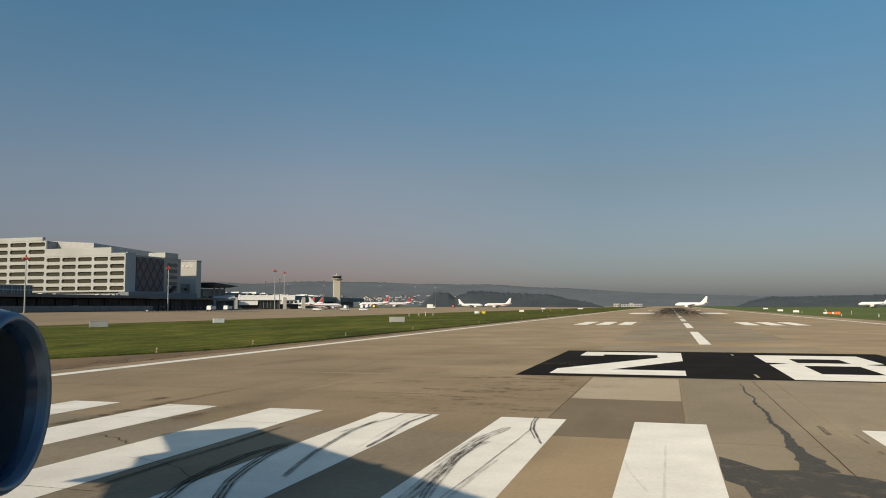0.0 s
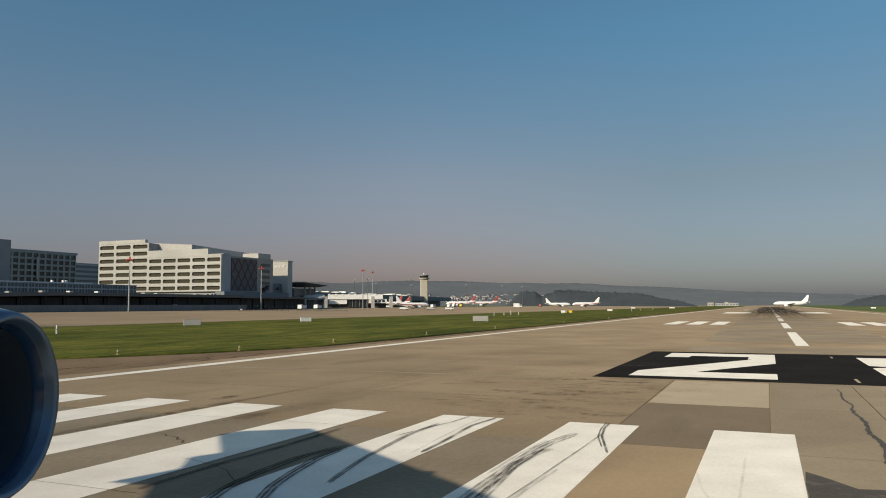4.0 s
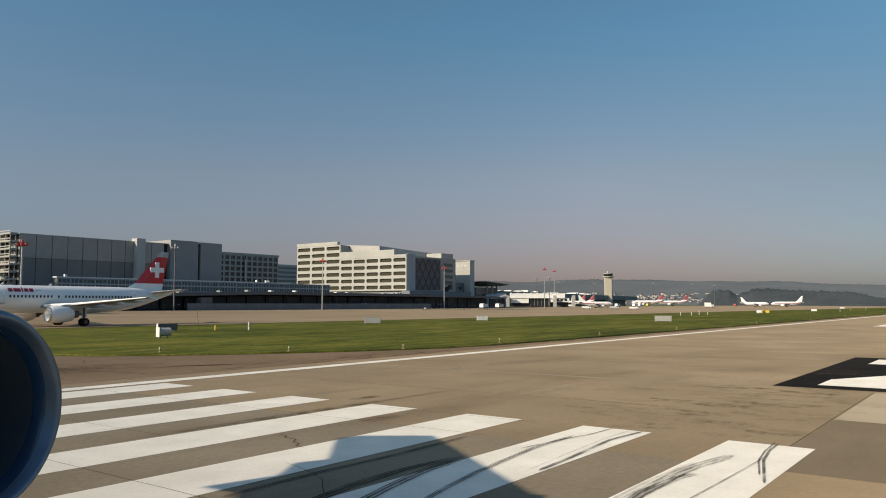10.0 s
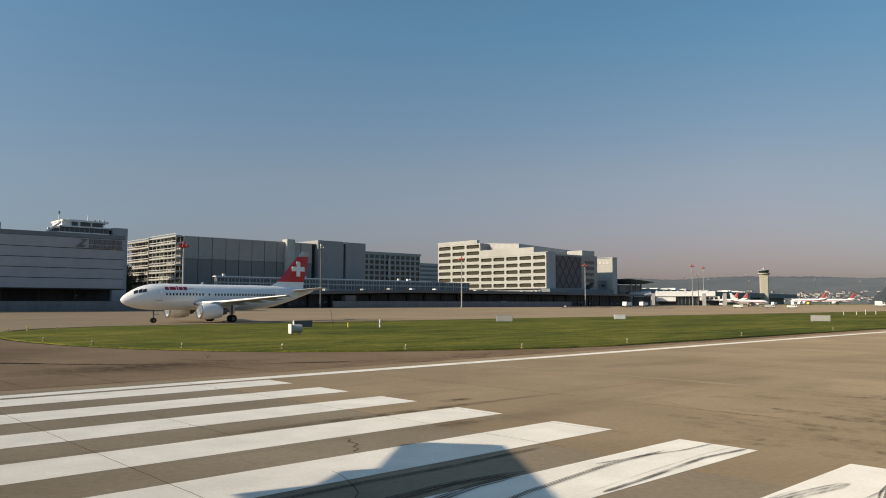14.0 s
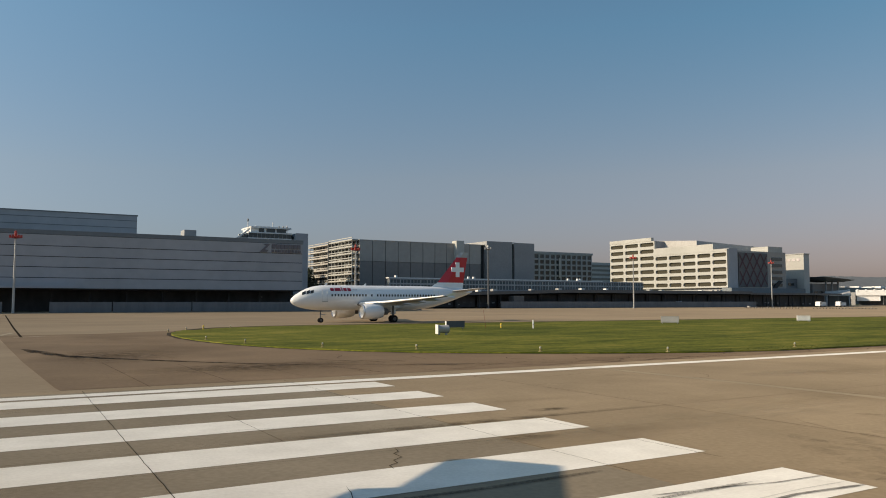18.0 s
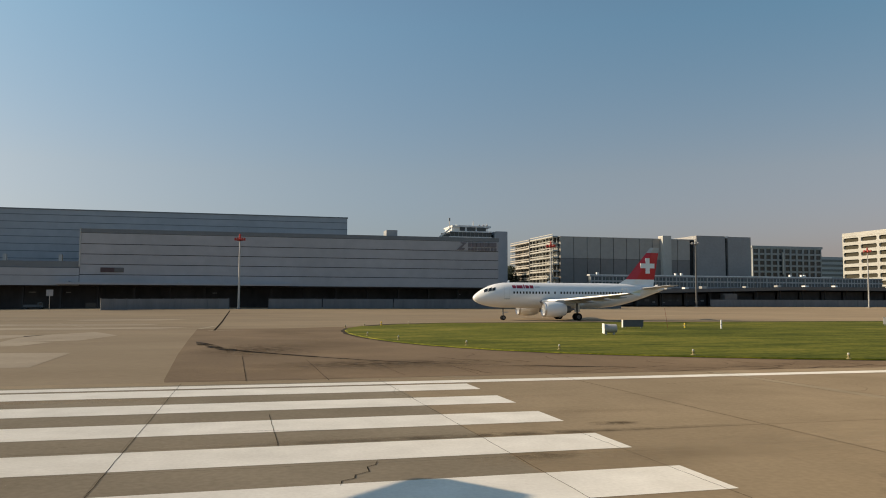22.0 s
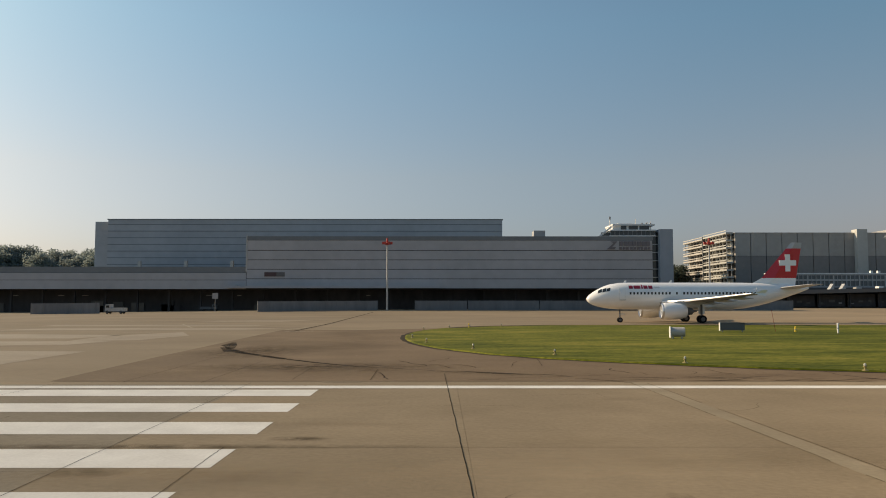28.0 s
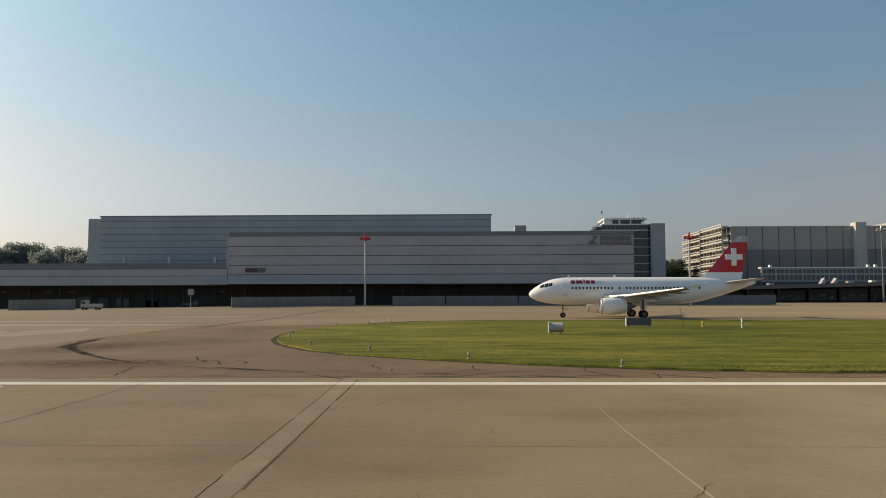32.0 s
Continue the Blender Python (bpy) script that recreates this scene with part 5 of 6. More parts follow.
for k in range(40):
    box("window", 564 + 9.8 * k, 571 + 9.8 * k, 419.8, 420, 4.5, 8, "glass_band", dock)

random.seed(19)
for k in range(26):
    x = random.uniform(565, 880)
    w = random.uniform(1.5, 6)
    z = 17.5 - (x - 560) * 3.7 / 420
    box("roof_unit", x, x + w, 418 + random.uniform(0, 12), 434, z - 0.3, z + random.uniform(0.6, 2.4), random.choice(("white", "steel", "white", "cladding")), dock, "pale plant box on the roof")
shed = thing("gate_shed", (404, 271, gz(271) - 0.05), "grey gate shed with a sloping roof and open front", "shed", turn=-54)
v = [(-6.5, -4, 5.6), (6.5, -4, 6.0), (6.5, 6, 8.6), (-6.5, 6, 7.6), (-6.5, -4, 6.3), (6.5, -4, 6.8), (6.5, 6, 9.6), (-6.5, 6, 8.4)]
part("roof", v, bevel_box(0, 1, 0, 1, 0, 1)[1], "sign_back", shed, "pale sloping roof sheet")
box("back_wall", -6, 6, 4.5, 5, 0, 7.4, "grey", shed)
box("side_wall", -6, -5.5, -3, 4.5, 0, 6.0, "cladding", shed)
box("side_wall", 5.5, 6, -3, 4.5, 0, 6.0, "cladding", shed)
for x in (-5.6, 0, 5.4):
    box("front_post", x, x + 0.25, -3.6, -3.35, 0, 5.8, "steel", shed)

# control tower
ctower = thing("control_tower", (891.5, 413.6, gz(411) - 0.1), "beige concrete control tower with glazed cab", "tower", turn=25)
box("shaft", -4.6, 4.6, -5, 5, 0, 35, "tower_stone", ctower, c=0.8)
# added dark box puts the tower's shaded right side into colour
box("shaded_side", 4.6, 8, -3.6, 3.6, 0, 31, "cladding_dark", ctower)
part("gallery", *lathe([(4.6, 34.6), (7.0, 36.3), (7.0, 37.3), (5.4, 37.3)], 16), "tower_stone", ctower)
part("cab_glass", *lathe([(5.2, 37.3), (6.0, 40.4), (0.1, 40.5)], 16), "glass_dark", ctower)
part("cab_roof", *lathe([(6.2, 40.4), (6.3, 41.1), (3.0, 41.8), (0.1, 41.9)], 16), "sign_back", ctower)
part("radar_dome", *lathe([(1.2, 41.8), (1.5, 42.6), (1.3, 43.4), (0.7, 44.0), (0.05, 44.1)], 14), "sign_back", ctower, "grey radar dome")
for k in range(9):
    box("shaft_window", -3.4, -1.2, -5.08, -4.98, 4 + 3.4 * k, 5.4 + 3.4 * k, "glass_dark", ctower)

# ---------- airliners ----------
RINGS = [(0.0, 3.12, 0.03), (0.12, 3.13, 0.30), (0.45, 3.16, 0.62), (1.0, 3.22, 0.95), (1.7, 3.32, 1.27), (2.6, 3.45, 1.58), (3.6, 3.54, 1.80), (5.0, 3.60, 1.95), (6.5, 3.62, 1.975), (14, 3.62, 1.975), (22.0, 3.62, 1.975), (24, 3.70, 1.88), (26, 3.86, 1.68), (28, 4.08, 1.38), (30, 4.34, 1.02), (32, 4.62, 0.62), (33.3, 4.78, 0.32), (33.84, 4.82, 0.12)]


def skin(x, a, k=1.0):
    """A place on the fuselage: distance from the nose, and angle round from the top towards +y."""
    c = np.interp(x, [r[0] for r in RINGS], [r[1] for r in RINGS])
    r = np.interp(x, [r[0] for r in RINGS], [r[2] for r in RINGS]) * k
    return (x, r * math.sin(a), c + r * 1.03 * math.cos(a))


def wing_mesh(stations, side):
    """A lens-shaped wing through (y, leading x, trailing x, z, thickness)."""
    v, f = [], []
    for y, a, b, z, t in stations:
        c = b - a
        prof = [(0, 0), (0.06, 0.42), (0.3, 0.5), (0.65, 0.3), (1, 0.02), (0.65, -0.22), (0.3, -0.42), (0.06, -0.34)]
        v += [(a + c * p, y * side, z + t * q) for p, q in prof]
    for k in range(len(stations) - 1):
        f += [(8 * k + i, 8 * k + (i + 1) % 8, 8 * k + 8 + (i + 1) % 8, 8 * k + 8 + i) for i in range(8)]
    f += [tuple(range(7, -1, -1)), tuple(range(len(v) - 8, len(v)))]
    return v, f


def wheel(parent, x, y, r, w):
    v, f = lathe([(r * 0.55, -w / 2), (r * 0.9, -w / 2), (r, -w * 0.3), (r, w * 0.3), (r * 0.9, w / 2), (r * 0.55, w / 2)], 18, "y")
    t = part("tyre", moved(v, x, y, r), f, "tyre", parent)
    hv, hf = lathe([(0.02, -w * 0.36), (r * 0.55, -w * 0.4), (r * 0.55, w * 0.4), (0.02, w * 0.36)], 14, "y")
    part("rim", moved(hv, x, y, r), hf, "sign_dark", t)


def airliner(name, at, turn, scale, label, tail="aircraft_red", body="aircraft_white", detail=2, group="parked airliners"):
    plane = thing(name, at, label, "airplane", group, turn)
    plane.scale = (scale,) * 3
    segs = 32 if detail > 1 else 16
    v, f = [], []
    for x, c, r in RINGS:
        v += [(x, r * math.sin(2 * math.pi * i / segs), c + 1.03 * r * math.cos(2 * math.pi * i / segs)) for i in range(segs)]
    for k in range(len(RINGS) - 1):
        f += [(k * segs + i, k * segs + (i + 1) % segs, (k + 1) * segs + (i + 1) % segs, (k + 1) * segs + i) for i in range(segs)]
    part("fuselage", v, f, body, plane, smooth=True)

    def fin(nm, z0, z1, mat, t):
        le = lambda z: np.interp(z, [4.9, 6.0, 11.8], [23.6, 26.4, 31.4])
        te = lambda z: np.interp(z, [4.9, 11.8], [31.7, 33.0])
        v = []
        for z in (z0, z1):
            a, b = le(z), te(z)
            v += [(a, 0, z), (a + 0.35 * (b - a), t, z), (b, 0.03, z), (b, -0.03, z), (a + 0.35 * (b - a), -t, z)]
        f = [(i, (i + 1) % 5, 5 + (i + 1) % 5, 5 + i) for i in range(5)] + [(4, 3, 2, 1, 0), (5, 6, 7, 8, 9)]
        return part(nm, v, f, mat, plane)
    fin("fin_root", 4.6, 6.35, body, 0.28)
    red = fin("fin", 6.35, 10.85, tail, 0.24)
    fin("fin_cap", 10.85, 11.76, "aircraft_grey" if detail > 1 else tail, 0.20)
    if detail > 1:
        for s in (1, -1):
            for x0, x1, z0, z1 in ((30.3, 31.05, 7.35, 9.95), (29.4, 30.3, 8.25, 9.05), (31.05, 31.95, 8.25, 9.05)):
                box("cross_bar", x0, x1, min(0.06 * s, 0.265 * s), max(0.06 * s, 0.265 * s), z0, z1, "aircraft_white", red, "white cross bar")
    for s in (1, -1):
        part("tailplane", *wing_mesh([(0.3, 28.6, 32.4, 4.75, 0.36), (5.7, 31.6, 33.3, 5.3, 0.14)], s), "aircraft_grey", plane)
        # wing coloured for its shaded underside, slat white for sun on the edge
        w = part("wing", *wing_mesh([(1.2, 10.3, 17.9, 2.55, 0.80), (6.4, 13.3, 18.0, 2.88, 0.42), (16.4, 18.5, 20.1, 3.82, 0.16)], s), "wing_grey", plane, "grey swept wing", smooth=False)
        part("slat", *wing_mesh([(2.2, 10.82, 11.9, 2.66, 0.5), (6.4, 13.22, 14.0, 2.91, 0.36), (16.2, 18.38, 18.75, 3.83, 0.16)], s), body, w, "white leading edge slat")
        part("wing_fence", [(18.8, 16.4 * s, 3.86), (20.2, 16.4 * s, 3.86), (20.5, 16.6 * s, 4.3), (19.9, 16.6 * s, 4.3), (20.3, 16.5 * s, 3.45), (18.8, 16.45 * s, 3.82)], [(0, 1, 2, 3), (0, 1, 4, 5)], body, w)
        for y in (4.2, 8.6, 12.2):
            xt = np.interp(y, [1.2, 6.4, 16.4], [17.9, 18.0, 20.1])
            zt = np.interp(y, [1.2, 6.4, 16.4], [2.4, 2.68, 3.66])
            fv, ff = lathe([(0.03, 0), (0.2, 0.8), (0.22, 2.0), (0.03, 3.4)], 8, "x")
            part("flap_fairing", moved(fv, xt - 2.2, y * s, zt), ff, "aircraft_grey", w)
        nv, nf = lathe([(0.72, 1.2), (0.88, 0.5), (0.94, 0.15), (1.0, 0.0), (1.10, 0.12), (1.20, 0.6), (1.22, 1.6), (1.12, 2.8), (0.92, 3.6), (0.72, 3.7)], 26, "x")
        eng = part("engine_nacelle", [(9.6 + x * 1.0, y + 5.75 * s, z + 1.40) for x, y, z in nv], nf, body, plane, smooth=True)
        lv, lf = lathe([(0.93, 0.16), (1.0, -0.01), (1.11, 0.12), (1.13, 0.26)], 26, "x")
        part("intake_lip", [(9.59 + x * 1.0, y + 5.75 * s, z + 1.40) for x, y, z in lv], lf, "metal", eng, "bare metal intake lip")
        dv, df = lathe([(0.02, 0.35), (0.22, 0.75), (0.9, 0.8)], 20, "x")
        part("fan", moved(dv, 9.7, 5.75 * s, 1.40), df, "duct", eng)
        cv, cf = lathe([(0.62, 3.3), (0.5, 4.3), (0.28, 4.4), (0.05, 5.0)], 16, "x")
        part("exhaust_cone", moved(cv, 9.8, 5.75 * s, 1.40), cf, "sign_dark", eng)
        v = [(x, y * s, z) for x, z in ((10.8, 2.4), (15.6, 2.35)) for y in (5.6, 5.9)] + [(x, y * s, z) for x, z in ((12.1, 2.85), (15.8, 2.9)) for y in (5.6, 5.9)]
        v = [v[0], v[1], v[3], v[2], v[4], v[5], v[7], v[6]]
        part("pylon", v, bevel_box(0, 1, 0, 1, 0, 1)[1], "aircraft_grey", plane)
        leg = part("main_gear", moved(lathe([(0.16, 0.5), (0.16, 2.7)], 10)[0], 16.15, 3.8 * s, 0), lathe([(0.16, 0.5), (0.16, 2.7)], 10)[1], "sign_dark", plane)
        wheel(leg, 16.15, 3.8 * s - 0.47, 0.58, 0.42)
        wheel(leg, 16.15, 3.8 * s + 0.47, 0.58, 0.42)
        box("gear_door", 15.75, 16.65, 3.8 * s + 0.1, 3.8 * s + 0.16, 1.3, 2.5, body, leg)
    nl = part("nose_gear", moved(lathe([(0.11, 0.3), (0.11, 2.0)], 10)[0], 5.05, 0, 0), lathe([(0.11, 0.3), (0.11, 2.0)], 10)[1], "sign_dark", plane)
    wheel(nl, 5.05, -0.27, 0.38, 0.24)
    wheel(nl, 5.05, 0.27, 0.38, 0.24)
    box("gear_strut", 5.0, 5.9, -0.06, 0.06, 1.2, 1.32, "steel", nl)
    bv, bf = lathe([(0.05, 9.6), (0.9, 11.5), (1.1, 14), (1.0, 18), (0.05, 21)], 16, "x")
    part("belly_fairing", [(x, y * 1.7, z * 0.6 + 2.15) for x, y, z in bv], bf, body, plane, smooth=True)
    if detail > 1:
        pane = mesh_of("cabin_window", *bevel_box(-0.125, 0.125, -0.03, 0.03, -0.18, 0.18, 0.02))
        pane.materials.append(M["glass_dark"])
        for s in (1, -1):
            for k in range(36):
                x = 6.25 + 0.533 * k
                if k in (12, 14):
                    continue
                o = obj("cabin_window", pane, parent=plane)
                o.location = (x, s * 1.955, 4.02)
            for a0, a1, x0, x1 in ((0.55, 0.98, 1.55, 2.12), (0.66, 1.05, 2.18, 2.72), (0.76, 1.08, 2.78, 3.28)):
                q = [skin(x0 + (x1 - x0) * i / 3 + 0.12 * (1 - j / 3), (a0 + (a1 - a0) * j / 3) * s, 1.014) for j in range(4) for i in range(4)]
                part("cockpit_window", q, [(4 * j + i, 4 * j + i + 1, 4 * j + i + 5, 4 * j + i + 4) for j in range(3) for i in range(3)], "glass_dark", plane)
            for x0, x1, z0, z1 in ((4.6, 4.63, 3.0, 4.85), (5.42, 5.45, 3.0, 4.85), (25.2, 25.23, 3.4, 4.9), (25.9, 25.93, 3.4, 4.9)):
                yy = skin((x0 + x1) / 2, math.acos(max(-1, min(1, ((z0 + z1) / 2 - 3.6) / 2.0))))[1] + 0.004
                box("door_seam", x0, x1, s * yy - 0.02, s * yy + 0.02, z0, z1, "door_line", plane)
            box("door_sill", 4.6, 5.55, s * 1.95 - 0.03, s * 1.95 + 0.03, 2.98, 3.06, "grey", plane)
            x0 = 6.1
            for w, a0 in ((0.6, 0.70), (1.0, 0.70), (0.22, 0.60), (0.6, 0.70), (0.6, 0.70)):
                q = [skin(x0 + w * i, (a0 + (1.02 - a0) * j / 4) * s, 1.006) for j in range(5) for i in (0, 1)]
                part("title_bar", q, [(2 * j, 2 * j + 1, 2 * j + 3, 2 * j + 2) for j in range(4)], "lettering", plane, "red title bar")
                x0 += w + 0.13
            for k in range(2):
                q = [skin(9.9, (0.93 - 0.07 * k) * s, 1.006), skin(10.7, (0.93 - 0.07 * k) * s, 1.006), skin(10.7, (0.90 - 0.07 * k) * s, 1.006), skin(9.9, (0.90 - 0.07 * k) * s, 1.006)]
                part("title_bar", q, [(0, 1, 2, 3)], "pale_lettering", plane, "faint grey title bar")
        for x in (5.6, 12.5):
            part("blade_aerial", [(x, -0.02, 5.6), (x + 0.5, -0.02, 5.6), (x + 0.55, -0.02, 6.0), (x + 0.35, -0.02, 6.0), (x, 0.02, 5.6), (x + 0.5, 0.02, 5.6), (x + 0.55, 0.02, 6.0), (x + 0.35, 0.02, 6.0)], bevel_box(0, 1, 0, 1, 0, 1)[1], "aircraft_white", plane)
    for o in plane.children:
        if "gear" not in o.name:
            o.location.z += 0.36
    return plane


airliner("airliner", (25.6, 114.7, gz(114.7) - 0.012), 0.3, 0.97, "white narrow-body airliner with red fin and white cross on taxiway", group="")
far_planes = [((826, -3.0, -0.012), -90, 1.0, "white airliner crossing the far runway", "aircraft_white"),
              ((458.6, 214.5, gz(214.5)), 127, 0.7, "white airliner with red cheat line at the pier", "aircraft_white"),
              ((606, 337, gz(337)), -70, 0.85, "white airliner with red fin parked near the pier", "red_far"),
              ((626, 338, gz(338)), -70, 0.85, "white airliner with red fin parked near the pier", "red_far"),
              ((765, 330, gz(330)), -66, 1.0, "white airliner with red tail parked on the far apron", "red_far"),
              ((820, 322, gz(322)), -60, 1.0, "white airliner with red tail parked on the far apron", "red_far"),
              ((781, 194, gz(194)), 110, 0.8, "white airliner on the far apron", "aircraft_white"),
              ((756.7, 186.7, gz(186.7)), -72, 0.85, "white airliner with striped fuselage on the far apron", "aircraft_white"),
              ((887, -190, -0.1), -80, 1.0, "white airliner standing across the far field", "aircraft_white")]
for at, turn, sc, label, tail in far_planes:
    jet = airliner("airliner", at, turn, sc, label, tail, detail=1, group="far airliners")
    if "red" in label or "striped" in label:
        for sd in (1, -1):
            part("cheat_line", [(x, sd * 2.02, z) for x, z in ((3.5, 3.5), (25.0, 3.9), (31.5, 5.0), (31.5, 5.5), (25.0, 4.5), (3.5, 4.0))], [(0, 1, 4, 5), (1, 2, 3, 4)], "lettering", jet, "red cheat line")

# ---------- the carrying aircraft, as it stands while it pivots ----------
OWN = Matrix.Translation((-19.43, 2.25, -0.012)) @ Matrix.Rotation(radians(-68), 4, "Z")
own = thing("carrier_aircraft", (0, 0, 0), "high-winged aircraft with dark blue engine cowls on the runway", "airplane")
own.matrix_basis = OWN
WZ = 5.2


def own_engine(ex, ey, ez, er):
    """An engine pod with lip, duct, fan and pylon, its intake facing +x."""
    nv, nf = lathe([(er * 0.80, -1.3), (er * 0.78, -0.7), (er * 0.84, -0.25), (er * 0.92, -0.04), (er * 0.97, 0.0), (er * 1.02, -0.06), (er * 1.09, -0.3), (er * 1.16, -0.9), (er * 1.18, -1.8), (er * 1.08, -2.8), (er * 0.85, -3.6)], 48, "x")
    cowl = part("engine_cowl", moved(nv, ex, ey, ez), nf, "engine_blue", own, "dark blue painted engine cowl", smooth=True)
    lv, lf = lathe([(er * 0.86, -0.2), (er * 0.921, -0.035), (er * 0.97, 0.006), (er * 1.021, -0.055), (er * 1.035, -0.1)], 48, "x")
    part("intake_lip", moved(lv, ex, ey, ez), lf, "lip", cowl, "thin dull metal intake lip", smooth=True)
    iv, jf = lathe([(er * 0.84, -0.22), (er * 0.775, -0.7), (er * 0.79, -1.25)], 40, "x")
    part("intake_duct", moved(iv, ex, ey, ez), jf, "duct", cowl, "dark intake duct", smooth=True)
    sv, sf = lathe([(0.01, -0.75), (0.12, -0.9), (0.2, -1.15), (er * 0.8, -1.2)], 32, "x")
    part("fan", moved(sv, ex, ey, ez), sf, "dark", cowl)
    for k in range(22):
        a = 2 * math.pi * k / 22
        c, s = math.cos(a), math.sin(a)
        q = [(-1.08, 0.2, -0.05), (-1.18, 0.2, 0.05), (-1.02, er * 0.78, -0.09), (-1.18, er * 0.78, 0.09)]
        part("fan_blade", [(ex + x, ey + r * c - w * s, ez + r * s + w * c) for x, r, w in q], [(0, 1, 3, 2)], "duct", cowl)
    v = [(ex - 1.6, ey - 0.14, ez + 0.7), (ex - 1.6, ey + 0.14, ez + 0.7), (ex - 5.4, ey + 0.14, ez + 0.5), (ex - 5.4, ey - 0.14, ez + 0.5), (ex - 3.4, ey - 0.1, WZ), (ex - 3.4, ey + 0.1, WZ), (ex - 6.4, ey + 0.1, WZ), (ex - 6.4, ey - 0.1, WZ)]
    part("pylon", v, bevel_box(0, 1, 0, 1, 0, 1)[1], "engine_blue", own)


own_engine(-4.5, 6.57, 2.16, 0.869)
# high wing: leading edge, square tip, trailing edge with a drooped flap and its track fairings
plan = [(-5.2, 0.7), (-8.08, 5.46), (-11.59, 11.19), (-13.22, 10.77), (-12.42, 8.34), (-12.95, 7.95), (-12.75, 6.9), (-13.6, 5.75), (-12.76, 5.5), (-12.45, 3.99), (-11.54, -0.69)]
n = len(plan)
wv = [(x, y, WZ) for x, y in plan] + [(x, y, WZ + 0.32) for x, y in plan]
wf = [tuple(range(n - 1, -1, -1)), tuple(range(n, 2 * n))] + [(i, (i + 1) % n, n + (i + 1) % n, n + i) for i in range(n)]
part("wing", wv, wf, "aircraft_grey", own, "grey high wing with drooped flaps")
wv, wf = wing_mesh([(0.7, 5.2, 11.5, WZ + 0.15, 0.5), (13.2, 11.6, 13.2, WZ + 0.1, 0.2)], -1)
part("wing", [(-x, y - 3.0, z) for x, y, z in wv], [tuple(reversed(q)) for q in wf], "aircraft_grey", own, "grey high wing")
fv, ff = lathe([(0.05, 11.5), (0.7, 10.9), (1.15, 9.8), (1.45, 8.0), (1.5, 6.0), (1.5, -14), (1.2, -18), (0.5, -22), (0.1, -23)], 28, "x")
part("fuselage", moved(fv, 0, -3.3, 3.3), ff, "aircraft_white", own, smooth=True)
for s in (1, -1):
    lg = part("main_gear", moved(lathe([(0.14, 0.4), (0.14, 2.2)], 10)[0], -7.5, -3.3 + 1.9 * s, 0), lathe([(0.14, 0.4), (0.14, 2.2)], 10)[1], "steel", own)
    wheel(lg, -7.5, -3.3 + 1.9 * s, 0.5, 0.5)
lg = part("nose_gear", moved(lathe([(0.1, 0.3), (0.1, 2.0)], 10)[0], 7.5, -3.3, 0), lathe([(0.1, 0.3), (0.1, 2.0)], 10)[1], "steel", own)
wheel(lg, 7.5, -3.3, 0.33, 0.4)


# ---------- apron fixtures ----------
def floodlight_mast(at, h, label, red=True, group="floodlight masts"):
    m = thing("floodlight_mast", at, label, "lamp", group)
    part("pole", *lathe([(0.30, 0), (0.25, h * 0.5), (0.16, h)], 12), "steel" if red else "sign_dark", m)
    head = part("crown", *lathe([(0.3, h - 1.3), (0.9, h - 1.1), (0.9, h - 0.8), (0.3, h - 0.7)], 12), "red" if red else "steel", m, "red crown ring" if red else "")
    for k in range(6):
        a = k * math.pi / 3
        x, y = 1.15 * math.cos(a), 1.15 * math.sin(a)
        box("floodlight", x - 0.24, x + 0.24, y - 0.2, y + 0.2, h - 1.15, h - 0.45, "red" if red else "grey", head)
    box("cross_arm", -1.9, 1.9, -0.08, 0.08, h - 1.05, h - 0.9, "steel", head)
    part("tip_rod", *lathe([(0.18, h - 0.7), (0.3, h - 0.2), (0.25, h + 0.5), (0.02, h + 0.6)], 8), "red" if red else "steel", head)
    box("base_plate", -0.5, 0.5, -0.5, 0.5, 0, 0.12, "grey", m)
    return m


for x, y, h in ((-10.15, 207.4, 18.8), (75.8, 205.9, 18.7), (211.4, 234.7, 21.3), (312.4, 245.6, 22.3)):
    floodlight_mast((x, y, gz(y)), h, "tall grey floodlight mast with red painted head on the apron")
for x, y, h in ((146.2, 243.4, 23.4), (430, 250, 26), (505, 283, 28), (560, 330, 24), (680, 372, 25), (760, 370, 25), (610, 300, 26), (880, 350, 28), (960, 330, 28), (850, 268, 24), (470, 268, 22)):
    floodlight_mast((x, y, gz(y)), h, "slender grey floodlight mast on the far apron", red=x in (430, 505), group="far floodlight masts")


def fence_run(p, q, h=2.6):
    long = math.hypot(q[0] - p[0], q[1] - p[1])
    fn = thing("fence", (p[0], p[1], min(gz(p[1], p[0]), gz(q[1], q[0])) - 0.02), "grey translucent panelled apron fence before the dark bays", "fence", "apron fences", math.degrees(math.atan2(q[1] - p[1], q[0] - p[0])))
    rise = gz(q[1], q[0]) - gz(p[1], p[0])
    x = 0.0
    while x < long - 0.1:
        w = min(3.0, long - x)
        z = max(0.0, rise) * x / long
        box("fence_panel", x + 0.06, x + w - 0.06, -0.03, 0.03, z + 0.1, z + h, "fence", fn)
        box("fence_post", x - 0.06, x + 0.06, -0.07, 0.07, z - 0.1, z + h + 0.1, "fence", fn)
        x += w


for p, q in (((-91.6, 182), (-75.5, 182)), ((-39.5, 185.7), (-12.4, 205.0)), ((-2.6, 205.8), (11.3, 208)), ((11.6, 208), (30.8, 209.5)), ((31.1, 209.5), (100.2, 211)), ((152.9, 245), (300, 245))):
    fence_run(p, q)


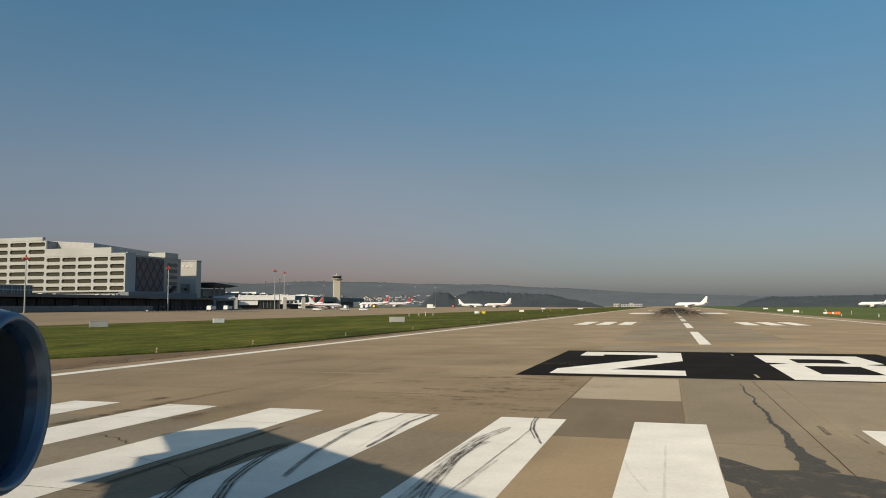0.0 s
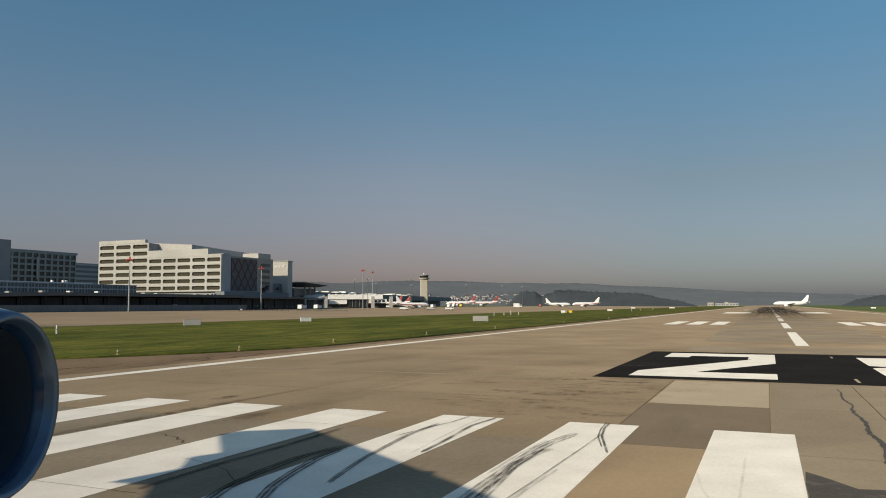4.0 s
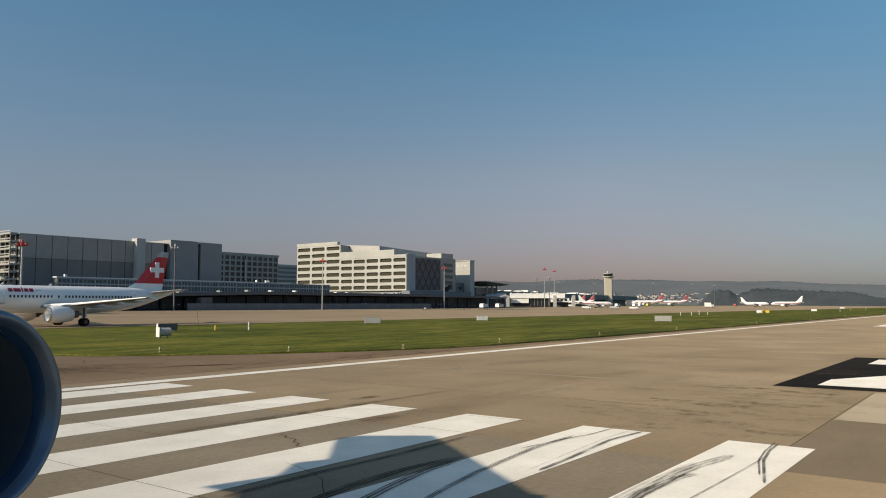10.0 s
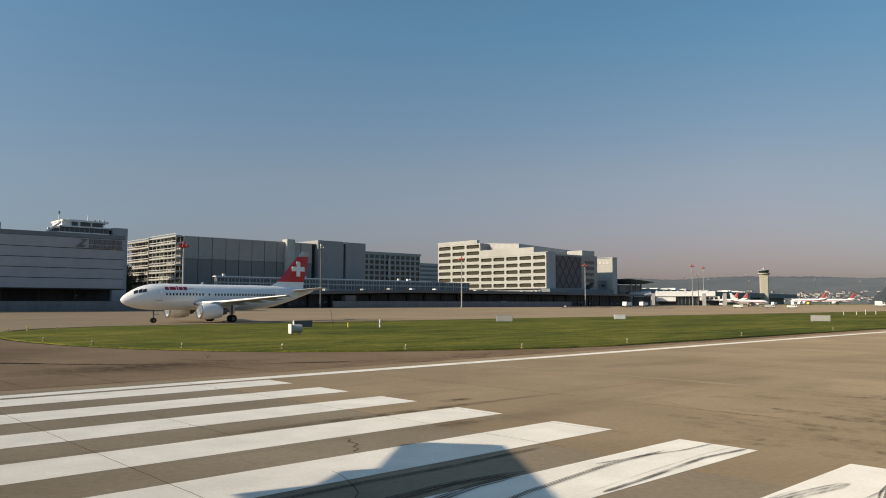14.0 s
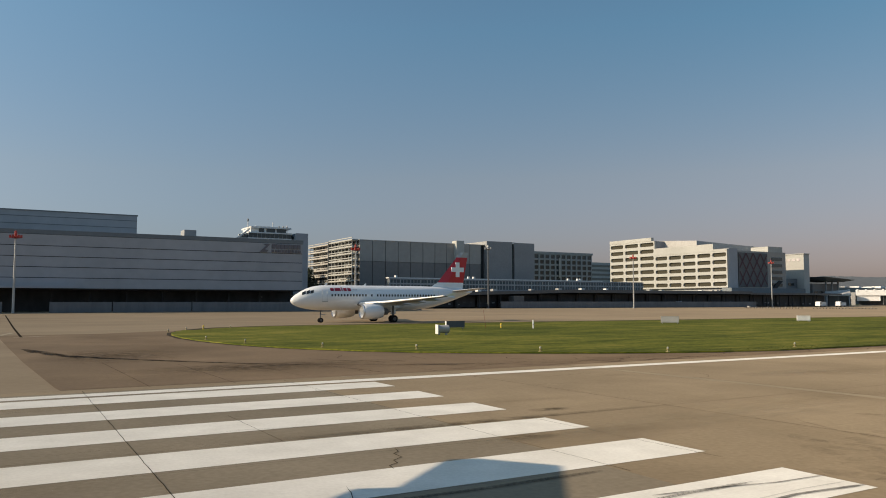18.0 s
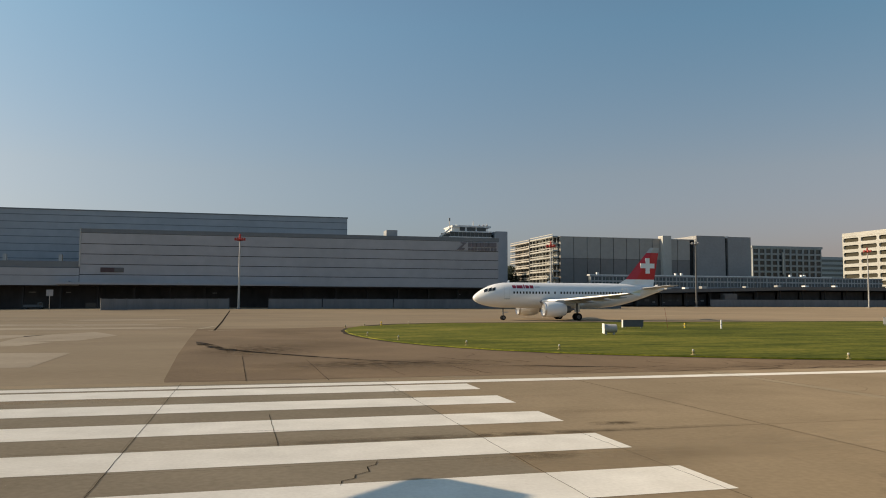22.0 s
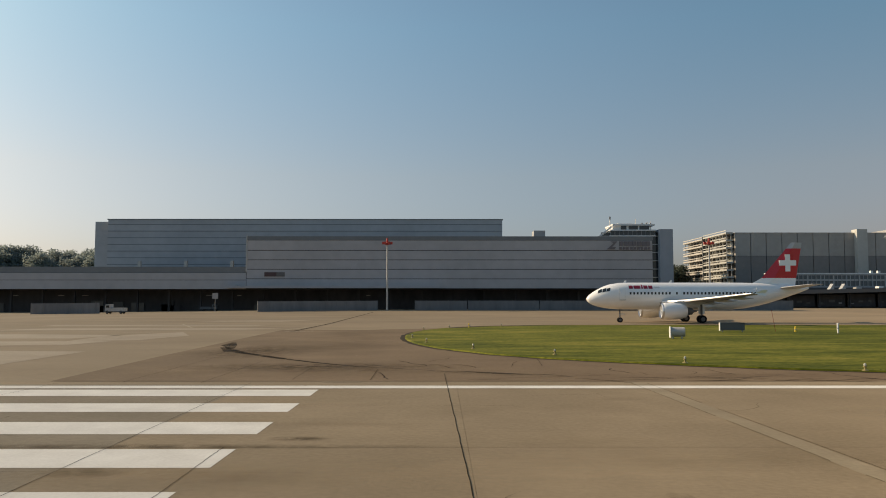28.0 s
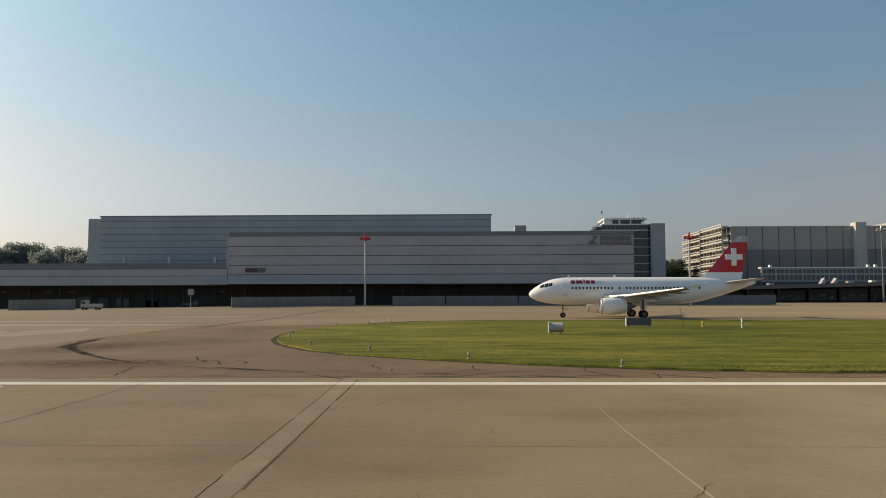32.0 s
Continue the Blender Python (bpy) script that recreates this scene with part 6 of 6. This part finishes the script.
def edge_light(at):
    e = thing("edge_light", at, "small elevated edge light on a pale cone beside the runway", "light", "runway edge lights")
    part("base", *lathe([(0.19, 0), (0.19, 0.05), (0.08, 0.09), (0.05, 0.22)], 12), "lamp_body", e)
    part("collar", *lathe([(0.055, 0.2), (0.12, 0.24), (0.12, 0.3), (0.06, 0.33)], 12), "lamp_body", e)
    part("lens", *lathe([(0.075, 0.32), (0.09, 0.4), (0.06, 0.47), (0.01, 0.49)], 12), "lens", e)
    return e


first = edge_light((22.7, 35.4, 0.06))
first.scale = (0.68,) * 3
spots = [(16.2, 39.6), (10.7, 45.5), (6.3, 50.8), (3.2, 58.6), (1.9, 65.5), (2.4, 84.6), (5.2, 89.6), (11.6, 95.4), (34, 34.8), (52, 34.6), (73, 34.4)] + [(109 + 40 * k, 34.4) for k in range(12)]
for x, y in spots:
    copy_thing(first, pose(x, y, 0.06, 0, 0, (x * 37) % 90))
for k in range(14):
    copy_thing(first, pose(70 + 55 * k, -33.5, -0.012, 0, 0, 0))


def guide_sign(at, w, h, face, side, label, turn=0.0):
    s = thing("guide_sign", at, label, "sign", "airfield signs", turn)
    box("panel", -w / 2, w / 2, -0.13, 0.13, 0.16, 0.16 + h, side, s)
    box("face_plate", -w / 2 + 0.05, w / 2 - 0.05, -0.15, -0.13, 0.21, 0.11 + h, face, s)
    box("top_cap", -w / 2 - 0.03, w / 2 + 0.03, -0.16, 0.16, 0.16 + h, 0.2 + h, side, s)
    for x in (-w / 2 + 0.2, w / 2 - 0.2):
        box("leg", x - 0.05, x + 0.05, -0.05, 0.05, 0, 0.16, "steel", s)
    return s


guide_sign((71.0, 81.3, 0.06), 2.5, 0.85, "sign_back", "sign_back", "pale grey blank back of a taxiway sign on grass", -40)
guide_sign((110.0, 49.9, 0.06), 2.8, 0.9, "sign_back", "sign_back", "pale grey blank back of a taxiway sign on grass", -60)
dark_sign = guide_sign((33.2, 78.3, 0.06), 2.35, 0.72, "sign_dark", "sign_dark", "dark grey unlit taxiway sign at the grass edge", -2)
box("end_plate", -1.27, -1.21, -0.16, 0.16, 0.12, 0.92, "white", dark_sign, "white end plate")
guide_sign((99.0, 79.6, 0.06), 2.0, 0.75, "white", "white", "white blank taxiway sign on grass", -40)
for x, y, w, mt in ((241, -47, 1.8, "orange"), (314, -46, 2.2, "white"), (372, -47.6, 2.4, "white"), (564, -62.6, 3.0, "white"), (259.8, 72.1, 1.6, "white"), (260.9, 69.6, 1.2, "yellow"), (335.2, 69.1, 2.2, "white"), (577, 97, 3.0, "white"), (583, 69, 4.0, "white")):
    guide_sign((x, y, 0.06 if y > 0 else -0.1), w, 0.8, mt, mt, mt + " blank airfield sign standing on grass", -78 if y > 0 else -100)
cab = thing("equipment_cabinet", (23.39, 64.2, 0.06), "grey drum-shaped cabinet with a white end plate on grass", "cabinet", turn=-12)
part("drum", *[[(x, y, z + 0.55) for x, y, z in lathe([(0.02, -0.5), (0.36, -0.5), (0.38, -0.45), (0.38, 0.55), (0.34, 0.6), (0.02, 0.6)], 20, "x")[0]], lathe([(0.02, -0.5), (0.36, -0.5), (0.38, -0.45), (0.38, 0.55), (0.34, 0.6), (0.02, 0.6)], 20, "x")[1]], "sign_back", cab)
box("end_plate", -0.6, -0.5, -0.4, 0.4, 0.1, 0.98, "white", cab, "white end plate", c=0.04)
for x in (-0.35, 0.35):
    box("foot", x - 0.05, x + 0.05, -0.2, 0.2, 0, 0.25, "steel", cab)


def marker_post(at, h, mat, label):
    p = thing("marker_post", at, label, "post", "marker posts")
    part("post", *lathe([(0.09, 0), (0.09, h * 0.55), (0.08, h), (0.02, h + 0.03)], 10), mat, p)
    part("collar", *lathe([(0.11, h * 0.45), (0.11, h * 0.55), (0.09, h * 0.56)], 10), "grey", p)


marker_post((42.1, 75.2, 0.06), 0.95, "white", "white marker post standing in the grass")
marker_post((39.2, 77.7, 0.06), 0.55, "yellow", "yellow marker post standing in the grass")
marker_post((7.5, 91.5, 0.06), 0.45, "yellow", "yellow marker post at the grass edge")
for x, y, h, mt in ((112, 88, 0.7, "yellow"), (190, 75, 0.8, "white"), (196, 74, 0.8, "white"), (201, 73.5, 1.3, "white"), (207, 73, 0.8, "white"), (250, 70, 1.0, "white"), (256, 70, 1.2, "yellow"), (262, 70, 1.0, "white"), (300, 80, 0.9, "yellow"), (340, 60, 1.0, "white"), (380, 62, 1.0, "yellow"), (440, 64, 1.1, "white")):
    marker_post((x, y, 0.06), h, mt, mt + " marker post standing in the grass")
for x, y, h, mt in ((150, -44, 0.7, "white"), (172, -46, 0.6, "orange"), (196, -48, 0.8, "white"), (214, -43, 0.6, "white"), (236, -50, 0.7, "orange"), (275, -58, 0.9, "white"), (300, -46, 0.8, "yellow"), (330, -60, 1.0, "white"), (390, -70, 1.1, "white"), (440, -64, 1.1, "orange")):
    marker_post((x, y, -0.1), h, mt, mt + " marker post standing in the grass")
board = thing("marker_board", (262, -52, -0.1), "low orange and white works barrier on the far grass", "barrier")
board.scale = (0.6,) * 3
for k in range(4):
    box("board_panel", 0.1, 0.4, 2.2 * k, 2.2 * k + 2.0, 0.25, 1.2, "orange" if k % 2 == 0 else "white", board)
    box("board_foot", 0.0, 0.5, 2.2 * k + 0.8, 2.2 * k + 1.2, 0, 0.25, "grey", board)
rod = thing("warning_rod", (37.6, 78.6, 0.06), "thin leaning red rod in the grass", "rod")
part("rod", [(0, 0, 0), (0.04, 0, 0), (0.02, 0.03, 0), (-0.35, 0, 2.2), (-0.31, 0, 2.2), (-0.33, 0.03, 2.2)], [(0, 1, 4, 3), (1, 2, 5, 4), (2, 0, 3, 5), (3, 4, 5)], "red", rod)


# ---------- vehicles ----------
def truck(at, turn, body, label, size=1.0):
    t = thing("service_truck", at, label, "truck", "service vehicles", turn)
    v = [(-2.9, -1, 0.6), (-1.2, -1, 0.6), (-1.2, 1, 0.6), (-2.9, 1, 0.6), (-2.6, -0.95, 2.3), (-1.2, -0.95, 2.4), (-1.2, 0.95, 2.4), (-2.6, 0.95, 2.3)]
    c = part("cab", v, bevel_box(0, 1, 0, 1, 0, 1)[1], body, t)
    box("side_window", -2.45, -1.5, -1.01, 1.01, 1.5, 2.1, "glass_dark", c)
    box("bed", -1.1, 3.0, -1.05, 1.05, 0.6, 1.0 + size, body, t)
    box("chassis", -2.8, 2.9, -0.8, 0.8, 0.4, 0.6, "dark", t)
    for x in (-2.1, 2.0):
        for y in (-0.9, 0.9):
            wheel(t, x, y, 0.42, 0.3)
    t.scale = (1.15, 1.15, 1.15)
    return t


tow = truck((-72.0, 182.5, gz(182.5, -72.0) - 0.016), 0, "sign_back", "pale tow truck standing in the dark loading bay", 0.5)
tow.scale = (0.78, 0.9, 0.95)
for x, y, a, mt, lab, sz in ((524.5, 290, 96, "white", "white catering truck beside the pier", 2.0), (527, 281, 96, "white", "white service truck beside the pier", 1.2), (362.5, 187, 110, "white", "white service truck on the taxiway edge", 0.9), (367.6, 173, 110, "sign_back", "pale grey service truck on the taxiway edge", 1.2), (371, 163.5, 110, "white", "white service truck on the taxiway edge", 0.8)):
    truck((x, y, gz(y)), a, mt, lab, sz).scale = (0.8,) * 3
van = truck((-61.2, 219.5, gz(219.5, -61.2) - 0.016), 180, "sign_dark", "dark service car parked in the loading bay", 0.5)
van.scale = (0.8, 0.9, 0.75)
board_sign = thing("bay_sign", (-50.8, 189.5, gz(189.5, -50.8) - 0.016), "small pale board on a post before the bays", "sign")
part("post", *lathe([(0.06, 0), (0.06, 4.2)], 8), "steel", board_sign)
box("board", -0.7, 0.7, -0.1, -0.04, 3.3, 4.7, "grey", board_sign)
truck((330, 232, gz(232)), 10, "white", "white service truck on the apron by the concourse", 1.2)
truck((352, 236, gz(236)), 10, "white", "white service truck on the apron by the concourse", 1.0)
truck((690, 290, gz(290)), 5, "white", "white catering truck on the far apron", 2.2)
truck((715, 292, gz(292)), 5, "yellow", "yellow service truck on the far apron", 1.0)
truck((560, 256, gz(256)), 5, "white", "white service truck beside a parked airliner", 1.2)
truck((600, 258, gz(258)), 5, "white", "white service truck beside a parked airliner", 0.8)
truck((592.7, 193.4, gz(193.4)), 100, "white", "white box truck on the far apron", 2.4)
truck((604, 197, gz(197)), 100, "white", "white box truck on the far apron", 2.0)
truck((850, 246, gz(246)), 5, "red", "red service truck on the far apron", 1.4)
truck((252, 246.5, gz(246.5) - 0.016), 0, "white", "white service truck under the concourse roof", 1.0)


def cart(at):
    c = thing("baggage_cart", at, "dark low baggage cart in a row on the apron", "cart", "baggage carts")
    box("platform", -1.3, 1.3, -0.75, 0.75, 0.42, 0.56, "sign_dark", c)
    box("end_rail", 1.2, 1.3, -0.75, 0.75, 0.56, 1.3, "steel", c)
    box("drawbar", -2.2, -1.3, -0.06, 0.06, 0.36, 0.44, "steel", c)
    for x in (-0.9, 0.9):
        for y in (-0.6, 0.6):
            wheel(c, x, y, 0.22, 0.16)
    return c


first_cart = cart((258, 217, gz(217)))
first_cart.scale = (0.72,) * 3
for k in range(1, 10):
    copy_thing(first_cart, pose(258 + 1.35 * k, 217 - 1.8 * k, gz(217 - 1.8 * k), 0, 0, 127 + 4 * math.sin(k)))
for k in range(10):
    copy_thing(first_cart, pose(273 + 1.3 * k, 196 - 1.9 * k, gz(196 - 1.9 * k), 0, 0, 124 + 4 * math.sin(k * 2)))


# ---------- woods, hills and town ----------
def leaf_clump(rnd, centre, spread, count, size):
    v, f = [], []
    for _ in range(count):
        d = Vector((rnd.gauss(0, 1), rnd.gauss(0, 1), rnd.gauss(0, 0.8)))
        p = Vector(centre) + d.normalized() * spread * (rnd.random() ** 0.4)
        a, b = Vector((rnd.gauss(0, 1), rnd.gauss(0, 1), rnd.gauss(0, 1))).normalized(), Vector((rnd.gauss(0, 1), rnd.gauss(0, 1), rnd.gauss(0, 1))).normalized()
        s = size * rnd.uniform(0.6, 1.3)
        o = len(v)
        v += [tuple(p + a * s), tuple(p + b * s), tuple(p - a * s * 0.8), tuple(p - b * s * 0.9)]
        f.append((o, o + 1, o + 2, o + 3))
    return v, f


def tree(at, h, seed, label, leaves="leaf_far"):
    rnd = random.Random(seed)
    t = thing("tree", at, label, "tree", "grove behind the cargo building")
    part("trunk", *lathe([(0.5, 0), (0.38, h * 0.3), (0.2, h * 0.7), (0.05, h * 0.9)], 8), "bark", t)
    clumps, limbs = [], []
    for k in range(36):
        a, u = rnd.uniform(0, 6.28), rnd.uniform(0.3, 0.93)
        r = h * 0.24 * (1.15 - abs(u - 0.6) * 1.4) * rnd.uniform(0.5, 1.1)
        c = (r * math.cos(a), r * math.sin(a), h * u)
        clumps.append(leaf_clump(rnd, c, h * rnd.uniform(0.10, 0.14), 170, h * 0.019))
        limbs.append(([(0.1, 0, h * u * 0.7), (-0.1, 0, h * u * 0.7), (0, 0.12, h * u * 0.72), c], [(0, 1, 3), (1, 2, 3), (2, 0, 3)]))
    part("branch_frame", *joined(limbs), "bark", t)
    part("crown", *joined(clumps), leaves, t)
    return t


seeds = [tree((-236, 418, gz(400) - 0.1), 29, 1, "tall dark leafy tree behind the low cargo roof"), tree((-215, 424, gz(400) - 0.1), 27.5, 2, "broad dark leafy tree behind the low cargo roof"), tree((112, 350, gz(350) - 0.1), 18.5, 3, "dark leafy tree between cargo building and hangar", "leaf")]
random.seed(44)
for k in range(46):
    x = -345 + 4.6 * k + random.uniform(-3, 3)
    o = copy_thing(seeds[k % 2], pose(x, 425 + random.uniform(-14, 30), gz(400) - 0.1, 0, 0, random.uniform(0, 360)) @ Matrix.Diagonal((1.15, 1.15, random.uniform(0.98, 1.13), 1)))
for k in range(4):
    copy_thing(seeds[2], pose(104 + 5 * k, 352 + 7 * k, gz(350) - 0.1, 0, 0, 80 * k))


def ridge(name, rng0, depth, prof, mat, label, rough, seed, step=0.22):
    """A wooded ridge round the horizon: bearing from +x (degrees), rise over distance."""
    rnd = random.Random(seed)
    v, f = [], []
    angs = np.arange(prof[0][0], prof[-1][0] + 0.01, step)
    for a in angs:
        e = np.interp(a, [p[0] for p in prof], [p[1] for p in prof])
        top = rng0 * e
        c, s = math.cos(radians(a)), math.sin(radians(a))
        for q, hfac in ((0.0, 0.0), (0.25, 0.45), (0.55, 0.8), (1.0, 1.0), (1.3, 0.3)):
            r = rng0 + depth * (q - 1)
            n = noise.noise((a * 0.25, q * 2, seed)) * 0.10
            z = top * hfac * (1 + n) + (rough * (noise.noise((a * 4.3, q * 5.3, seed)) + 0.6 * noise.noise((a * 13.0, q * 7.7, seed)) + 0.25 * rnd.uniform(-1, 1)) if hfac > 0.95 else 0)
            v.append((r * c - 17, r * s + 2, z))
    for i in range(len(angs) - 1):
        for k in range(4):
            f.append((i * 5 + k, (i + 1) * 5 + k, (i + 1) * 5 + k + 1, i * 5 + k + 1))
    return tagged(part(name, v, f, mat, smooth=True), label, "hill" if "ridge" in name else "trees", kind="structure")


# ridges and woods get their haze from the tinted materials alone
ridge("hill_ridge", 3000, 900, [(-60, 0.006), (-25, 0.008), (-14, 0.012), (-6, 0.011), (-4.2, 0.0125), (2, 0.0175), (6, 0.0215), (11, 0.0275), (18, 0.030), (24, 0.0325), (30, 0.0315), (36, 0.030), (50, 0.025), (80, 0.02)], "hill", "wooded ridge beyond the airport, tinted blue-grey for haze", 2.2, 4)
ridge("far_ridge", 4200, 500, [(-70, 0.008), (-30, 0.009), (-10, 0.010), (-2, 0.012), (5, 0.016), (20, 0.02), (60, 0.018)], "hill_far", "far ridge on the horizon, paled for haze", 1.0, 9)

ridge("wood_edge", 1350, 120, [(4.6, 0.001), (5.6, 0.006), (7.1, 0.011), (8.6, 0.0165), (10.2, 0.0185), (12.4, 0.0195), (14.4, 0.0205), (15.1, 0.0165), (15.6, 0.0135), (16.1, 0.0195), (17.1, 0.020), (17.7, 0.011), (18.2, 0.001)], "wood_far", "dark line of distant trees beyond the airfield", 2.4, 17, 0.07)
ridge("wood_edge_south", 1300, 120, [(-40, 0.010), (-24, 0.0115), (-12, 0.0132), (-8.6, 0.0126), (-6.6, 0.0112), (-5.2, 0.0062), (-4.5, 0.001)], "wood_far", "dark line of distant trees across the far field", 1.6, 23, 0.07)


def house(at, w, d, h, turn, mat):
    o = thing("house", at, "small pale house on the distant hillside", "house", "distant town", turn)
    box("wall", -w / 2, w / 2, -d / 2, d / 2, -5, h, mat, o)
    v = [(-w / 2 - 0.5, -d / 2 - 0.5, h), (w / 2 + 0.5, -d / 2 - 0.5, h), (w / 2 + 0.5, d / 2 + 0.5, h), (-w / 2 - 0.5, d / 2 + 0.5, h), (-w / 2, 0, h + d * 0.35), (w / 2, 0, h + d * 0.35)]
    part("roof", v, [(0, 1, 5, 4), (2, 3, 4, 5), (1, 2, 5), (3, 0, 4)], "lattice" if int(at[0]) % 3 else "roof", o)


rnd = random.Random(6)
for k in range(170):
    a = radians(rnd.choice((rnd.gauss(20.5, 1.6), rnd.gauss(20, 2.5), rnd.uniform(5, 34))))
    q = rnd.uniform(0.04, 0.20)
    r = 2100 + 900 * q
    rise = 3000 * np.interp(math.degrees(a), [2, 11, 24, 36], [0.0175, 0.0275, 0.0325, 0.030]) * 1.8 * q
    at = (r * math.cos(a) - 17, r * math.sin(a) + 2, rise)
    house(at, rnd.uniform(3.5, 9), rnd.uniform(3, 6), rnd.uniform(2, 4.2), math.degrees(a) + 90 + rnd.uniform(-40, 40), rnd.choice(("cream", "cream", "sign_back", "grey")))
